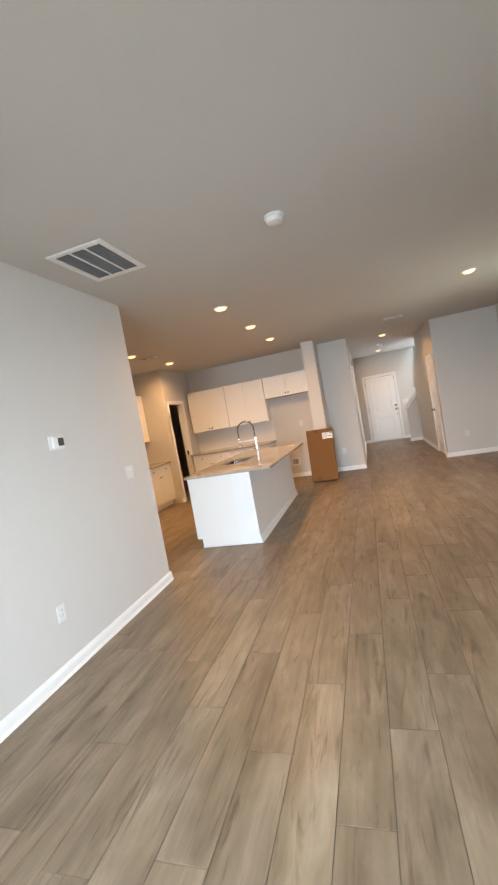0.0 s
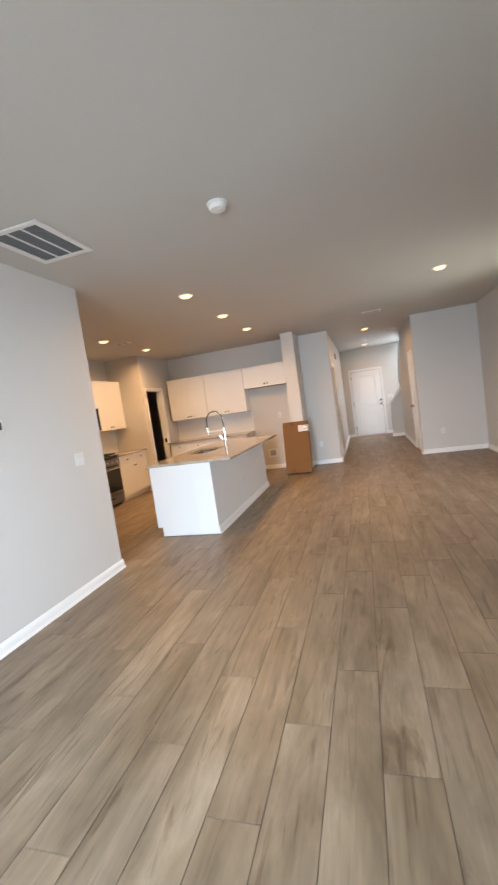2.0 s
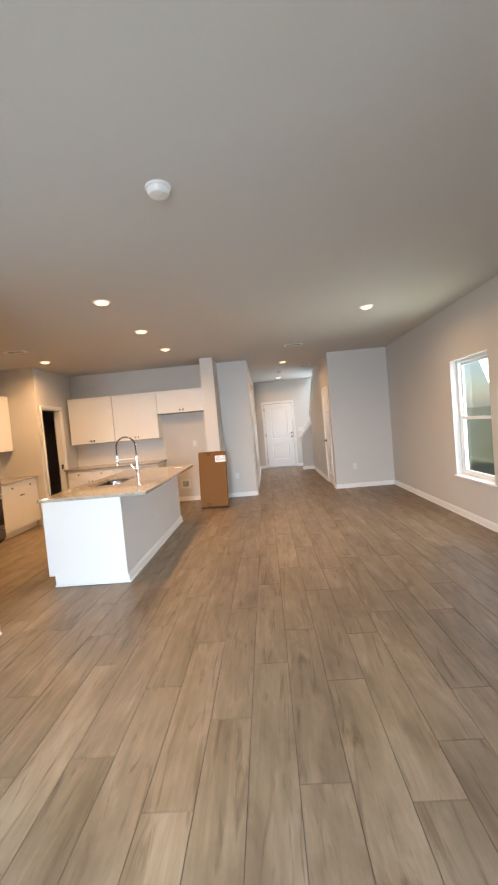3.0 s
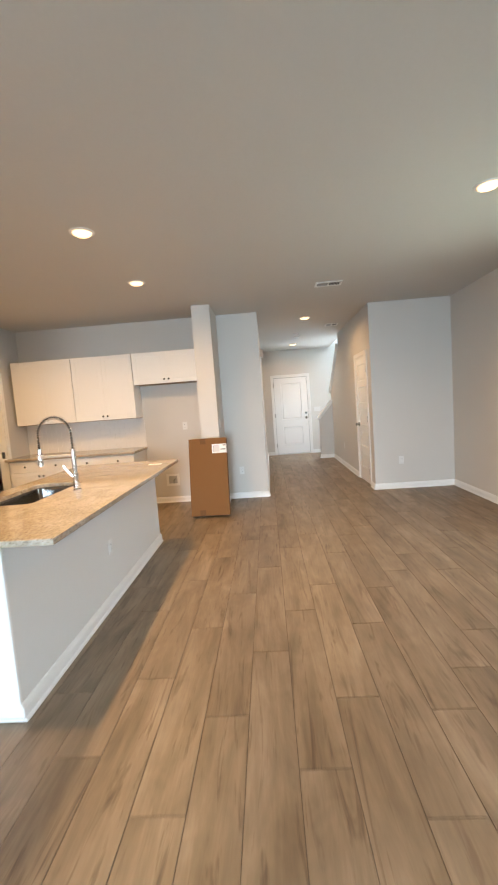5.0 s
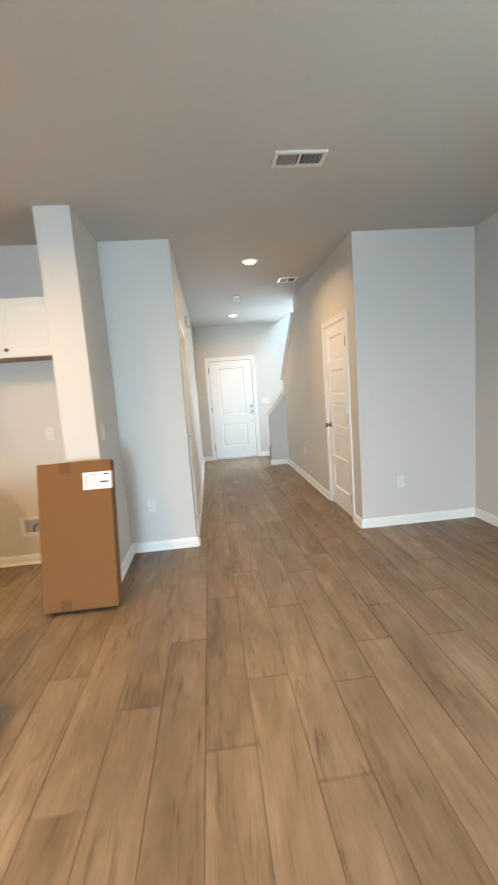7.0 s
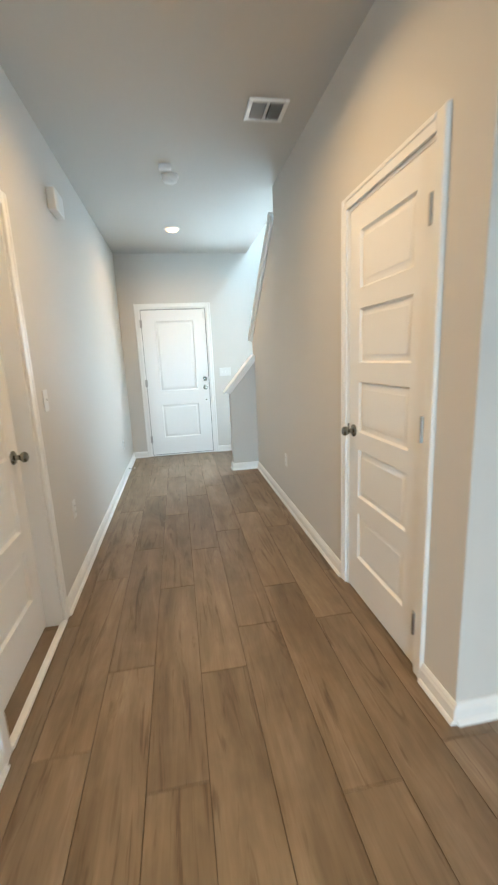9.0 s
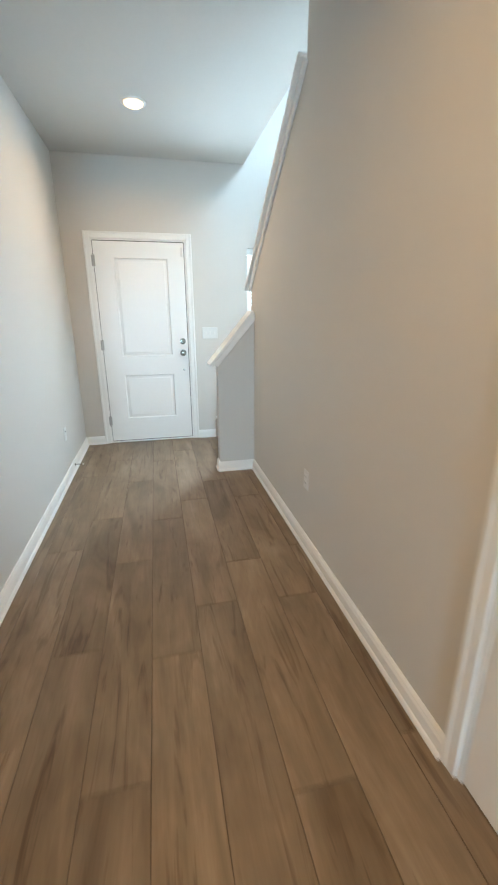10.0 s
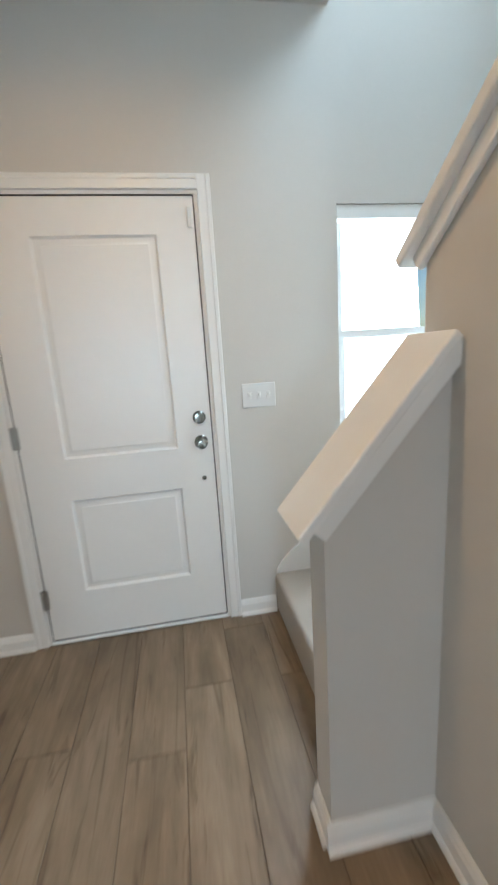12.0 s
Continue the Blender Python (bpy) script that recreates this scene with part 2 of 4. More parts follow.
# ---- builders ----
def finish(name, bm, mat, parent=None, label="", smooth=False):
    me = bpy.data.meshes.new(name)
    bmesh.ops.recalc_face_normals(bm, faces=bm.faces)
    bm.to_mesh(me)
    bm.free()
    me.materials.append(mat)
    if smooth:
        me.polygons.foreach_set("use_smooth", [True] * len(me.polygons))
        me.set_sharp_from_angle(angle=radians(35))
    ob = new(name, me)
    if parent:
        ob.parent = parent
    if label:
        ob["label"] = label
    return ob


def part(name, bm, mat, parent, label="", smooth=False):
    return finish(name, bm, mat, parent, label, smooth)


def base(name, m, label, category, group="", kind=""):
    ob = new(name)
    ob.empty_display_size = 0.05
    ob.matrix_world = m
    return tagged(ob, label, category, group, kind)


def box(x0, x1, y0, y1, z0, z1, bevel=0.0, bm=None, segments=1):
    bm = bm or bmesh.new()
    vs = [bm.verts.new((x, y, z)) for x in (x0, x1) for y in (y0, y1) for z in (z0, z1)]
    fs = [bm.faces.new([vs[i] for i in q]) for q in ((0, 1, 3, 2), (4, 6, 7, 5), (0, 4, 5, 1), (2, 3, 7, 6), (0, 2, 6, 4), (1, 5, 7, 3))]
    if bevel:
        es = list({e for f in fs for e in f.edges})
        bmesh.ops.bevel(bm, geom=es, offset=bevel, segments=segments, affect="EDGES", profile=0.5)
    return bm


def lathe(profile, n=20, bm=None, m=Matrix()):
    """A round body about z, from (radius, height) pairs."""
    bm = bm or bmesh.new()
    rings = []
    for r, z in profile:
        if r <= 1e-6:
            rings.append([bm.verts.new(m @ Vector((0, 0, z)))])
        else:
            rings.append([bm.verts.new(m @ Vector((r * math.cos(2 * math.pi * i / n), r * math.sin(2 * math.pi * i / n), z))) for i in range(n)])
    for a, c in zip(rings, rings[1:]):
        for i in range(n):
            j = (i + 1) % n
            if len(a) == 1 and len(c) > 1:
                bm.faces.new((a[0], c[i], c[j]))
            elif len(c) == 1 and len(a) > 1:
                bm.faces.new((a[i], a[j], c[0]))
            elif len(a) > 1:
                bm.faces.new((a[i], a[j], c[j], c[i]))
    return bm


def tube(points, r, n=10, bm=None):
    """A round tube along a line of points."""
    bm = bm or bmesh.new()
    pts = [Vector(p) for p in points]
    rings, up = [], None
    for i, p in enumerate(pts):
        d = (pts[min(i + 1, len(pts) - 1)] - pts[max(i - 1, 0)]).normalized()
        if up is None:
            up = d.orthogonal().normalized()
        up = (up - d * up.dot(d)).normalized()
        side = d.cross(up)
        rings.append([bm.verts.new(p + r * (math.cos(2 * math.pi * k / n) * up + math.sin(2 * math.pi * k / n) * side)) for k in range(n)])
    for a, c in zip(rings, rings[1:]):
        for k in range(n):
            bm.faces.new((a[k], a[(k + 1) % n], c[(k + 1) % n], c[k]))
    bm.faces.new(rings[0])
    bm.faces.new(rings[-1][::-1])
    return bm


def cells(axis, t0, t1, us, vs, solid):
    """A slab of thickness t0..t1 across the axis, made of the grid cells for which solid() holds; only its skin is meshed."""
    bm = bmesh.new()
    cache = {}

    def vert(t, u, v):
        key = (t, u, v)
        if key not in cache:
            p = {"x": (t, u, v), "y": (u, t, v), "z": (u, v, t)}[axis]
            cache[key] = bm.verts.new(p)
        return cache[key]

    nu, nv = len(us) - 1, len(vs) - 1
    keep = {(i, j) for i in range(nu) for j in range(nv) if solid((us[i] + us[i + 1]) / 2, (vs[j] + vs[j + 1]) / 2)}
    for i, j in keep:
        a, c, d, e = us[i], us[i + 1], vs[j], vs[j + 1]
        for t in (t0, t1):
            bm.faces.new((vert(t, a, d), vert(t, c, d), vert(t, c, e), vert(t, a, e)))
        for other, p, q in (((i - 1, j), (a, d), (a, e)), ((i + 1, j), (c, d), (c, e)), ((i, j - 1), (a, d), (c, d)), ((i, j + 1), (a, e), (c, e))):
            if other not in keep:
                bm.faces.new((vert(t0, *p), vert(t0, *q), vert(t1, *q), vert(t1, *p)))
    return bm


def wall(name, axis, t0, t1, a0, a1, z0, z1, openings=(), mat=None, label="greige painted drywall"):
    us = sorted({a0, a1, *[o[0] for o in openings], *[o[1] for o in openings]})
    vs = sorted({z0, z1, *[o[2] for o in openings], *[o[3] for o in openings]})
    bm = cells(axis, t0, t1, us, vs, lambda u, v: not any(o[0] < u < o[1] and o[2] < v < o[3] for o in openings))
    return tagged(finish(name, bm, mat or PAINT), label, "wall", kind="structure")


def profile_run(name, p, q, normal, prof, mat, label, category, parent=None):
    """A moulding along the floor line p..q; prof: (out from the wall, height) pairs, closed."""
    bm = bmesh.new()
    rings = []
    for e in (p, q):
        rings.append([bm.verts.new((e[0] + normal[0] * o, e[1] + normal[1] * o, h)) for o, h in prof])
    n = len(prof)
    for i in range(n):
        bm.faces.new((rings[0][i], rings[0][(i + 1) % n], rings[1][(i + 1) % n], rings[1][i]))
    bm.faces.new(rings[0])
    bm.faces.new(rings[1][::-1])
    ob = finish(name, bm, mat, parent)
    if not parent:
        tagged(ob, label, category, kind="structure")
    return ob


BASEB = [(0, 0), (0.027, 0), (0.026, 0.008), (0.021, 0.016), (0.016, 0.019), (0.016, 0.060), (0.012, 0.070), (0.011, 0.076), (0.005, 0.086), (0, 0.086)]


def baseboard(p, q, normal):
    return profile_run("baseboard", p, q, normal, BASEB, TRIM, "white painted baseboard along the wall", "baseboard")


def panelled(w, h, t, panels, rings, bm=None):
    """A door leaf in the xz plane, front at y = 0, back at y = t, with panels (x0, x1, z0, z1) on both faces.
    rings: (inset, depth) steps of the panel's moulding."""
    bm = bm or bmesh.new()
    us = sorted({0, w, *[p[0] for p in panels], *[p[1] for p in panels]})
    vs = sorted({0, h, *[p[2] for p in panels], *[p[3] for p in panels]})
    for y, s in ((0, 1), (t, -1)):
        for a, c in zip(us, us[1:]):
            for d, e in zip(vs, vs[1:]):
                if any(p[0] <= a and c <= p[1] and p[2] <= d and e <= p[3] for p in panels):
                    continue
                bm.faces.new([bm.verts.new(v) for v in ((a, y, d), (c, y, d), (c, y, e), (a, y, e))])
        for x0, x1, z0, z1 in panels:
            last = [(x0, y, z0), (x1, y, z0), (x1, y, z1), (x0, y, z1)]
            for inset, depth in rings:
                ring = [(x0 + inset, y + s * depth, z0 + inset), (x1 - inset, y + s * depth, z0 + inset), (x1 - inset, y + s * depth, z1 - inset), (x0 + inset, y + s * depth, z1 - inset)]
                for i in range(4):
                    j = (i + 1) % 4
                    bm.faces.new([bm.verts.new(v) for v in (last[i], last[j], ring[j], ring[i])])
                last = ring
            bm.faces.new([bm.verts.new(v) for v in last])
    for q in (((0, 0, 0), (0, t, 0), (0, t, h), (0, 0, h)), ((w, 0, 0), (w, t, 0), (w, t, h), (w, 0, h)), ((0, 0, 0), (w, 0, 0), (w, t, 0), (0, t, 0)), ((0, 0, h), (w, 0, h), (w, t, h), (0, t, h))):
        bm.faces.new([bm.verts.new(v) for v in q])
    bmesh.ops.remove_doubles(bm, verts=bm.verts, dist=1e-5)
    return bm


RAISED = [(0.003, 0.006), (0.009, 0.013), (0.016, 0.013), (0.036, 0.0045), (0.038, 0.003)]

# faces of the house, metres: x across, y along the walk
CEILING_Z = 2.74
LEFT_X, RIGHT_X, BACK_Y = -2.515, 2.166, -2.75
HALL_L, HALL_R, HALL_Y, FRONT_Y = -0.61, 1.0, 7.83, 12.605
KIT_L, PANTRY_L, PANTRY_END = -5.0, -7.0, 9.8
PANTRY_X, PANTRY_Y = -4.25, 6.5
LEFT_END = 2.55

# ---- structure ----
H = CEILING_Z
wall("wall_left", "x", LEFT_X - 0.14, LEFT_X, BACK_Y, LEFT_END, 0, H)
wall("wall_kitchen_near", "y", LEFT_END - 0.14, LEFT_END, KIT_L - 0.15, LEFT_X - 0.14, 0, H)
wall("wall_kitchen_left", "x", KIT_L - 0.15, KIT_L, LEFT_END, PANTRY_Y, 0, H)
wall("wall_kitchen_back", "y", HALL_Y, HALL_Y + 0.15, PANTRY_X, HALL_L - 0.12, 0, H)
# unseen pantry depth, added so little light returns and its doorway stays dark
wall("wall_pantry_unseen_left", "x", PANTRY_L - 0.15, PANTRY_L, PANTRY_Y, PANTRY_END, 0, H)
wall("wall_pantry_unseen_back", "y", PANTRY_END, PANTRY_END + 0.15, PANTRY_L - 0.15, PANTRY_X, 0, H)
PD0, PD1 = 6.645, 7.30
wall("wall_pantry_side", "x", PANTRY_X - 0.12, PANTRY_X, PANTRY_Y, PANTRY_END, 0, H, [(PD0, PD1, 0, 2.04)])
wall("wall_pantry_front", "y", PANTRY_Y, PANTRY_Y + 0.12, PANTRY_L, PANTRY_X - 0.12, 0, H)
wall("wall_fridge_nib", "x", -1.45, -1.21, 7.14, HALL_Y, 0, H)
LD0, LD1 = 8.05, 8.80
wall("wall_hall_left", "x", HALL_L - 0.12, HALL_L, HALL_Y, FRONT_Y, 0, H, [(LD0, LD1, 0, 2.05)])
FD0, FD1 = -0.355, 0.552
FW = (1.18, 1.80, 0.84, 1.995)
wall("wall_front", "y", FRONT_Y, FRONT_Y + 0.16, HALL_L - 0.12, RIGHT_X + 0.16, 0, 5.4, [(FD0, FD1, 0, 2.05), FW])
CD0, CD1 = 8.085, 8.815
wall("wall_hall_right", "x", HALL_R, HALL_R + 0.12, HALL_Y, 10.39, 0, H, [(CD0, CD1, 0, 2.045)])
wall("wall_block", "y", HALL_Y, HALL_Y + 0.12, HALL_R + 0.12, RIGHT_X, 0, H)
RW = (4.20, 5.115, 0.53, 2.035)
# the opening at y 0.2 is unseen, added for the near side lamp
wall("wall_right", "x", RIGHT_X, RIGHT_X + 0.16, BACK_Y, FRONT_Y, 0, 5.4, [RW, (0.2, 1.115, 0.53, 2.035), (11.05, 11.95, 3.3, 4.5)])
wall("wall_back", "y", BACK_Y - 0.16, BACK_Y, LEFT_X - 0.14, RIGHT_X + 0.16, 0, H, [(-2.35, 0.05, 0.1, 2.2)])
wall("wall_stair_upper", "x", 1.0, 1.15, 8.6, FRONT_Y, H + 0.3, 5.4)
wall("wall_stair_end", "y", 8.45, 8.6, 1.0, RIGHT_X, H + 0.3, 5.4)

# sloped wall beside the second flight, and the short knee wall beside the first steps
def slope_z(y):
    return 1.575 + 0.77 * (11.62 - y)


bm = bmesh.new()
ys = (10.39, 11.62)
v = [[bm.verts.new((x, y, z)) for y, z in ((ys[0], 0), (ys[1], 0), (ys[1], slope_z(ys[1])), (ys[0], slope_z(ys[0])))] for x in (HALL_R, HALL_R + 0.12)]
bm.faces.new(v[0]), bm.faces.new(v[1])
for i in range(4):
    bm.faces.new((v[0][i], v[0][(i + 1) % 4], v[1][(i + 1) % 4], v[1][i]))
tagged(finish("wall_stair_slope", bm, PAINT), "greige drywall stair wall with a sloped top", "wall", kind="structure")
bm = bmesh.new()
KX0, KZ0, KZ1 = 0.688, 0.985, 1.355
v = [[bm.verts.new((x, y, z)) for x, z in ((KX0, 0), (HALL_R, 0), (HALL_R, KZ1), (KX0, KZ0))] for y in (11.51, 11.62)]
bm.faces.new(v[0]), bm.faces.new(v[1])
for i in range(4):
    bm.faces.new((v[0][i], v[0][(i + 1) % 4], v[1][(i + 1) % 4], v[1][i]))
tagged(finish("wall_knee", bm, PAINT), "short greige drywall knee wall at the foot of the stairs", "wall", kind="structure")


def sloped_cap(name, a, c, along, across0, across1, up, label, inset=0.022):
    """A rounded cap board with an apron below it, from a to c (along, height), spanning across0..across1."""
    cap = base(name, Matrix(), label, "trim", kind="structure")
    d = Vector((c[0] - a[0], c[1] - a[1])).normalized()
    n = Vector((-d.y, d.x)) if d.x > 0 else Vector((d.y, -d.x))

    def prism(pts, w0, w1, nm):
        bmx = bmesh.new()
        rows = []
        for w in (w0, w1):
            rows.append([bmx.verts.new((p[0], w, p[1]) if along == "x" else (w, p[0], p[1])) for p in pts])
        bmx.faces.new(rows[0]), bmx.faces.new(rows[1][::-1])
        for i in range(len(pts)):
            j = (i + 1) % len(pts)
            bmx.faces.new((rows[0][i], rows[0][j], rows[1][j], rows[1][i]))
        bmesh.ops.recalc_face_normals(bmx, faces=bmx.faces)
        bmesh.ops.bevel(bmx, geom=list(bmx.edges), offset=0.006, segments=2, affect="EDGES", profile=0.5)
        return part(nm, bmx, TRIM, cap)

    A, C = Vector(a), Vector(c)
    prism([A, C, C + n * up, A + n * up], across0, across1, "cap_board")
    lo = -n * 0.042
    e = d * 0.03
    prism([A + e, C, C + lo, A + e + lo], across0 + inset, across0 + inset + 0.018, "apron")
    prism([A + e, C, C + lo, A + e + lo], across1 - inset - 0.018, across1 - inset, "apron")
    return cap


sloped_cap("stair_cap", (11.68, slope_z(11.68) + 0.005), (10.392, slope_z(10.392) + 0.005), "y", 0.96, 1.16, 0.032, "white painted cap rail on the sloped stair wall")
sloped_cap("knee_cap", (0.632, KZ0 - 0.055 * 1.2 + 0.012), (0.998, KZ1 + 0.005), "x", 11.470, 11.662, 0.026, "white painted cap board on the knee wall", 0.012)

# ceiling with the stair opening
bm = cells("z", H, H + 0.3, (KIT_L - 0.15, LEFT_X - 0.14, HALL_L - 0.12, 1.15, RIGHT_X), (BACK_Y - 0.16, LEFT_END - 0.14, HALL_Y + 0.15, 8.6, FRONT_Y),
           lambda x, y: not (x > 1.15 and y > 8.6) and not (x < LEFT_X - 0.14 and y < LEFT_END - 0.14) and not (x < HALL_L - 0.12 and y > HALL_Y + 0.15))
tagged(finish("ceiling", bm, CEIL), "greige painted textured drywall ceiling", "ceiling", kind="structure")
# the two pantry ceilings close the added depth against light
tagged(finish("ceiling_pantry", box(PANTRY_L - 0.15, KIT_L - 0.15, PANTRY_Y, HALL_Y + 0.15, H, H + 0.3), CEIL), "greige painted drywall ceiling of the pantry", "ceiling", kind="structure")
tagged(finish("ceiling_pantry_unseen", box(PANTRY_L - 0.15, PANTRY_X, HALL_Y + 0.15, PANTRY_END + 0.15, H, H + 0.3), CEIL), "drywall ceiling over unseen pantry depth, added to keep the doorway dark", "ceiling", kind="structure")
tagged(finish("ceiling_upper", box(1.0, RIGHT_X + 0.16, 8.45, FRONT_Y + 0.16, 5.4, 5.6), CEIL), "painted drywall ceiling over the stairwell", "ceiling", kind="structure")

# baseboards
for p, q, n in (
    ((LEFT_X, BACK_Y), (LEFT_X, LEFT_END + 0.016), (1, 0)),
    ((LEFT_X - 0.14, LEFT_END), (LEFT_X, LEFT_END), (0, 1)),
    ((RIGHT_X, BACK_Y), (RIGHT_X, HALL_Y), (-1, 0)),
    ((HALL_R, HALL_Y), (RIGHT_X - 0.016, HALL_Y), (0, -1)),
    ((HALL_R, HALL_Y - 0.016), (HALL_R, CD0 - 0.058), (-1, 0)),
    ((HALL_R, CD1 + 0.058), (HALL_R, 11.494), (-1, 0)),
    ((KX0 - 0.016, 11.51), (HALL_R, 11.51), (0, -1)),
    ((KX0, 11.51), (KX0, 11.62), (-1, 0)),
    ((-1.21, HALL_Y), (HALL_L + 0.016, HALL_Y), (0, -1)),
    ((HALL_L, HALL_Y), (HALL_L, LD0 - 0.058), (1, 0)),
    ((HALL_L, LD1 + 0.058), (HALL_L, FRONT_Y), (1, 0)),
    ((HALL_L + 0.016, FRONT_Y), (FD0 - 0.058, FRONT_Y), (0, -1)),
    ((FD1 + 0.058, FRONT_Y), (0.80, FRONT_Y), (0, -1)),
    ((-1.21, 7.124), (-1.21, HALL_Y - 0.016), (1, 0)),
    ((-1.45, 7.14), (-1.21, 7.14), (0, -1)),
    ((-2.40, HALL_Y), (-1.45, HALL_Y), (0, -1)),
    ((-1.45, 7.124), (-1.45, HALL_Y - 0.016), (-1, 0)),
    ((PANTRY_X, PANTRY_Y - 0.016), (PANTRY_X, PD0 - 0.058), (1, 0)),
):
    baseboard(p, q, n)


# ---- doors ----
def casing(parent, w, h, depth=0.017, width=0.058):
    """Three-sided door casing round an opening 0..w, 0..h in the xz plane, proud towards -y, with a stepped face."""
    for nm, x0, x1, z0, z1 in (("casing", -width, 0, 0, h + width), ("casing", w, w + width, 0, h + width), ("casing", 0, w, h, h + width)):
        bmx = box(x0, x1, -depth * 0.78, 0, z0, z1, 0.002)
        if z0 == 0:
            o = x0 if x0 < 0 else w + width - 0.022
            box(o, o + 0.022, -depth, -depth * 0.6, 0, z1, 0.004, bmx)
        else:
            box(x0, x1, -depth, -depth * 0.6, z1 - 0.022, z1, 0.004, bmx)
        part(nm, bmx, TRIM, parent, "white stepped door casing")


def hinge(parent, x, z, y=-0.004):
    bmx = box(x - 0.018, x + 0.018, y - 0.002, y + 0.004, z - 0.05, z + 0.05, 0.001)
    lathe([(0.0, -0.052), (0.0065, -0.05), (0.0065, 0.05), (0.0, 0.052)], 10, bmx, Matrix.Translation((x, y - 0.006, z)))
    return part("hinge", bmx, HINGE, parent, "satin nickel hinge", True)


def knob_shape(bm, x, z, y):
    """A round knob with its rose, standing out towards -y."""
    m = Matrix.Translation((x, y, z)) @ Matrix.Rotation(radians(90), 4, "X")
    return lathe([(0, 0), (0.033, 0), (0.033, 0.005), (0.028, 0.010), (0.013, 0.014), (0.011, 0.030), (0.018, 0.036), (0.025, 0.045), (0.0255, 0.055), (0.019, 0.064), (0, 0.067)], 22, bm, m)


def lever_shape(bm, x, z, y, way):
    m = Matrix.Translation((x, y, z)) @ Matrix.Rotation(radians(90), 4, "X")
    lathe([(0, 0), (0.032, 0), (0.032, 0.006), (0.024, 0.011), (0.011, 0.014), (0.010, 0.045), (0, 0.047)], 22, bm, m)
    tube([(x, y - 0.042, z), (x + way * 0.03, y - 0.044, z + 0.003), (x + way * 0.07, y - 0.043, z + 0.004), (x + way * 0.105, y - 0.038, z - 0.003)], 0.0085, 10, bm)
    return bm


def jambs(parent, w, h, depth, y0=0.0):
    part("jamb", box(0, 0.016, y0, depth, 0, h, 0.001), TRIM, parent)
    part("jamb", box(w - 0.016, w, y0, depth, 0, h, 0.001), TRIM, parent)
    part("jamb", box(0.016, w - 0.016, y0, depth, h - 0.016, h, 0.001), TRIM, parent)


# front door: leaf 0.87 m wide, hinged on its own left, facing the hall
front = base("front_door", pose(FD0, FRONT_Y, 0), "closed white two-panel front door with satin nickel hardware", "door", kind="structure")
W, T = FD1 - FD0, 2.05
casing(front, W, T)
jambs(front, W, T, 0.16)
leaf = part("door_leaf", panelled(W - 0.038, 2.012, 0.045, [(0.185, 0.70, 0.25, 0.715), (0.185, 0.70, 0.915, 1.86)], RAISED), DOORW, front, "white two-panel door leaf", True)
leaf.location = (0.019, 0.004, 0.018)
for z in (0.25, 1.05, 1.85):
    hinge(front, 0.014, z)
bmx = bmesh.new()
lathe([(0, 0), (0.031, 0), (0.031, 0.006), (0.022, 0.014), (0.022, 0.022), (0, 0.024)], 22, bmx, Matrix.Translation((W - 0.075, 0.004, 1.075)) @ Matrix.Rotation(radians(90), 4, "X"))
box(W - 0.082, W - 0.068, -0.036, -0.018, 1.055, 1.095, 0.002, bmx)
part("deadbolt", bmx, NICKEL, front, "satin nickel deadbolt thumb turn", True)
part("knob", knob_shape(None, W - 0.075, 0.955, 0.004), NICKEL, front, "satin nickel door knob", True)
part("latch_button", lathe([(0, 0), (0.011, 0), (0.010, 0.006), (0, 0.007)], 14, None, Matrix.Translation((W - 0.075, 0.004, 0.775)) @ Matrix.Rotation(radians(90), 4, "X")), NICKEL, front, "small dark metal plug", True)
part("door_sensor", box(W - 0.052, W - 0.030, -0.010, 0.004, 1.90, 1.985, 0.004), PLASTIC, front, "white plastic alarm sensor")
part("threshold", box(0.016, W - 0.016, -0.012, 0.10, 0.004, 0.017, 0.003), VINYL, front, "pale threshold strip")
# dark strips that draw the shaded gap between leaf and frame
for a, c, d, e in ((W - 0.0215, W - 0.0165, 0.02, 2.03), (0.0165, 0.0205, 0.02, 2.03), (0.0215, W - 0.022, 2.027, 2.0335), (0.0215, W - 0.022, 0.0172, 0.0235)):
    part("gap_shade_strip", box(a, c, 0.0022, 0.03, d, e, 0.0005), RECESS_SHADE, front, "dark strip coloured as the shaded gap round the leaf")

# closet door in the hall's wall, five panels, hinged on the end near the great room
closet = base("closet_door", Matrix.Translation((HALL_R, CD1, 0)) @ Matrix.Rotation(radians(-90), 4, "Z"), "closed white five-panel closet door with nickel knob", "door", kind="structure")
W = CD1 - CD0
casing(closet, W, 2.045)
jambs(closet, W, 2.045, 0.12)
ps = [(0.115, W - 0.03 - 0.115, z, z + 0.262) for z in (0.215, 0.572, 0.929, 1.286, 1.643)]
leaf = part("door_leaf", panelled(W - 0.038, 2.015, 0.035, ps, RAISED), DOORW, closet, "white five-panel door leaf", True)
leaf.location = (0.019, 0.003, 0.012)
part("knob", knob_shape(None, 0.08, 0.94, 0.003), NICKEL, closet, "satin nickel door knob", True)
for z in (0.22, 1.05, 1.82):
    hinge(closet, W - 0.015, z)
part("strike_plate", box(0.006, 0.017, -0.002, 0.03, 0.91, 0.97, 0.001), NICKEL, closet)

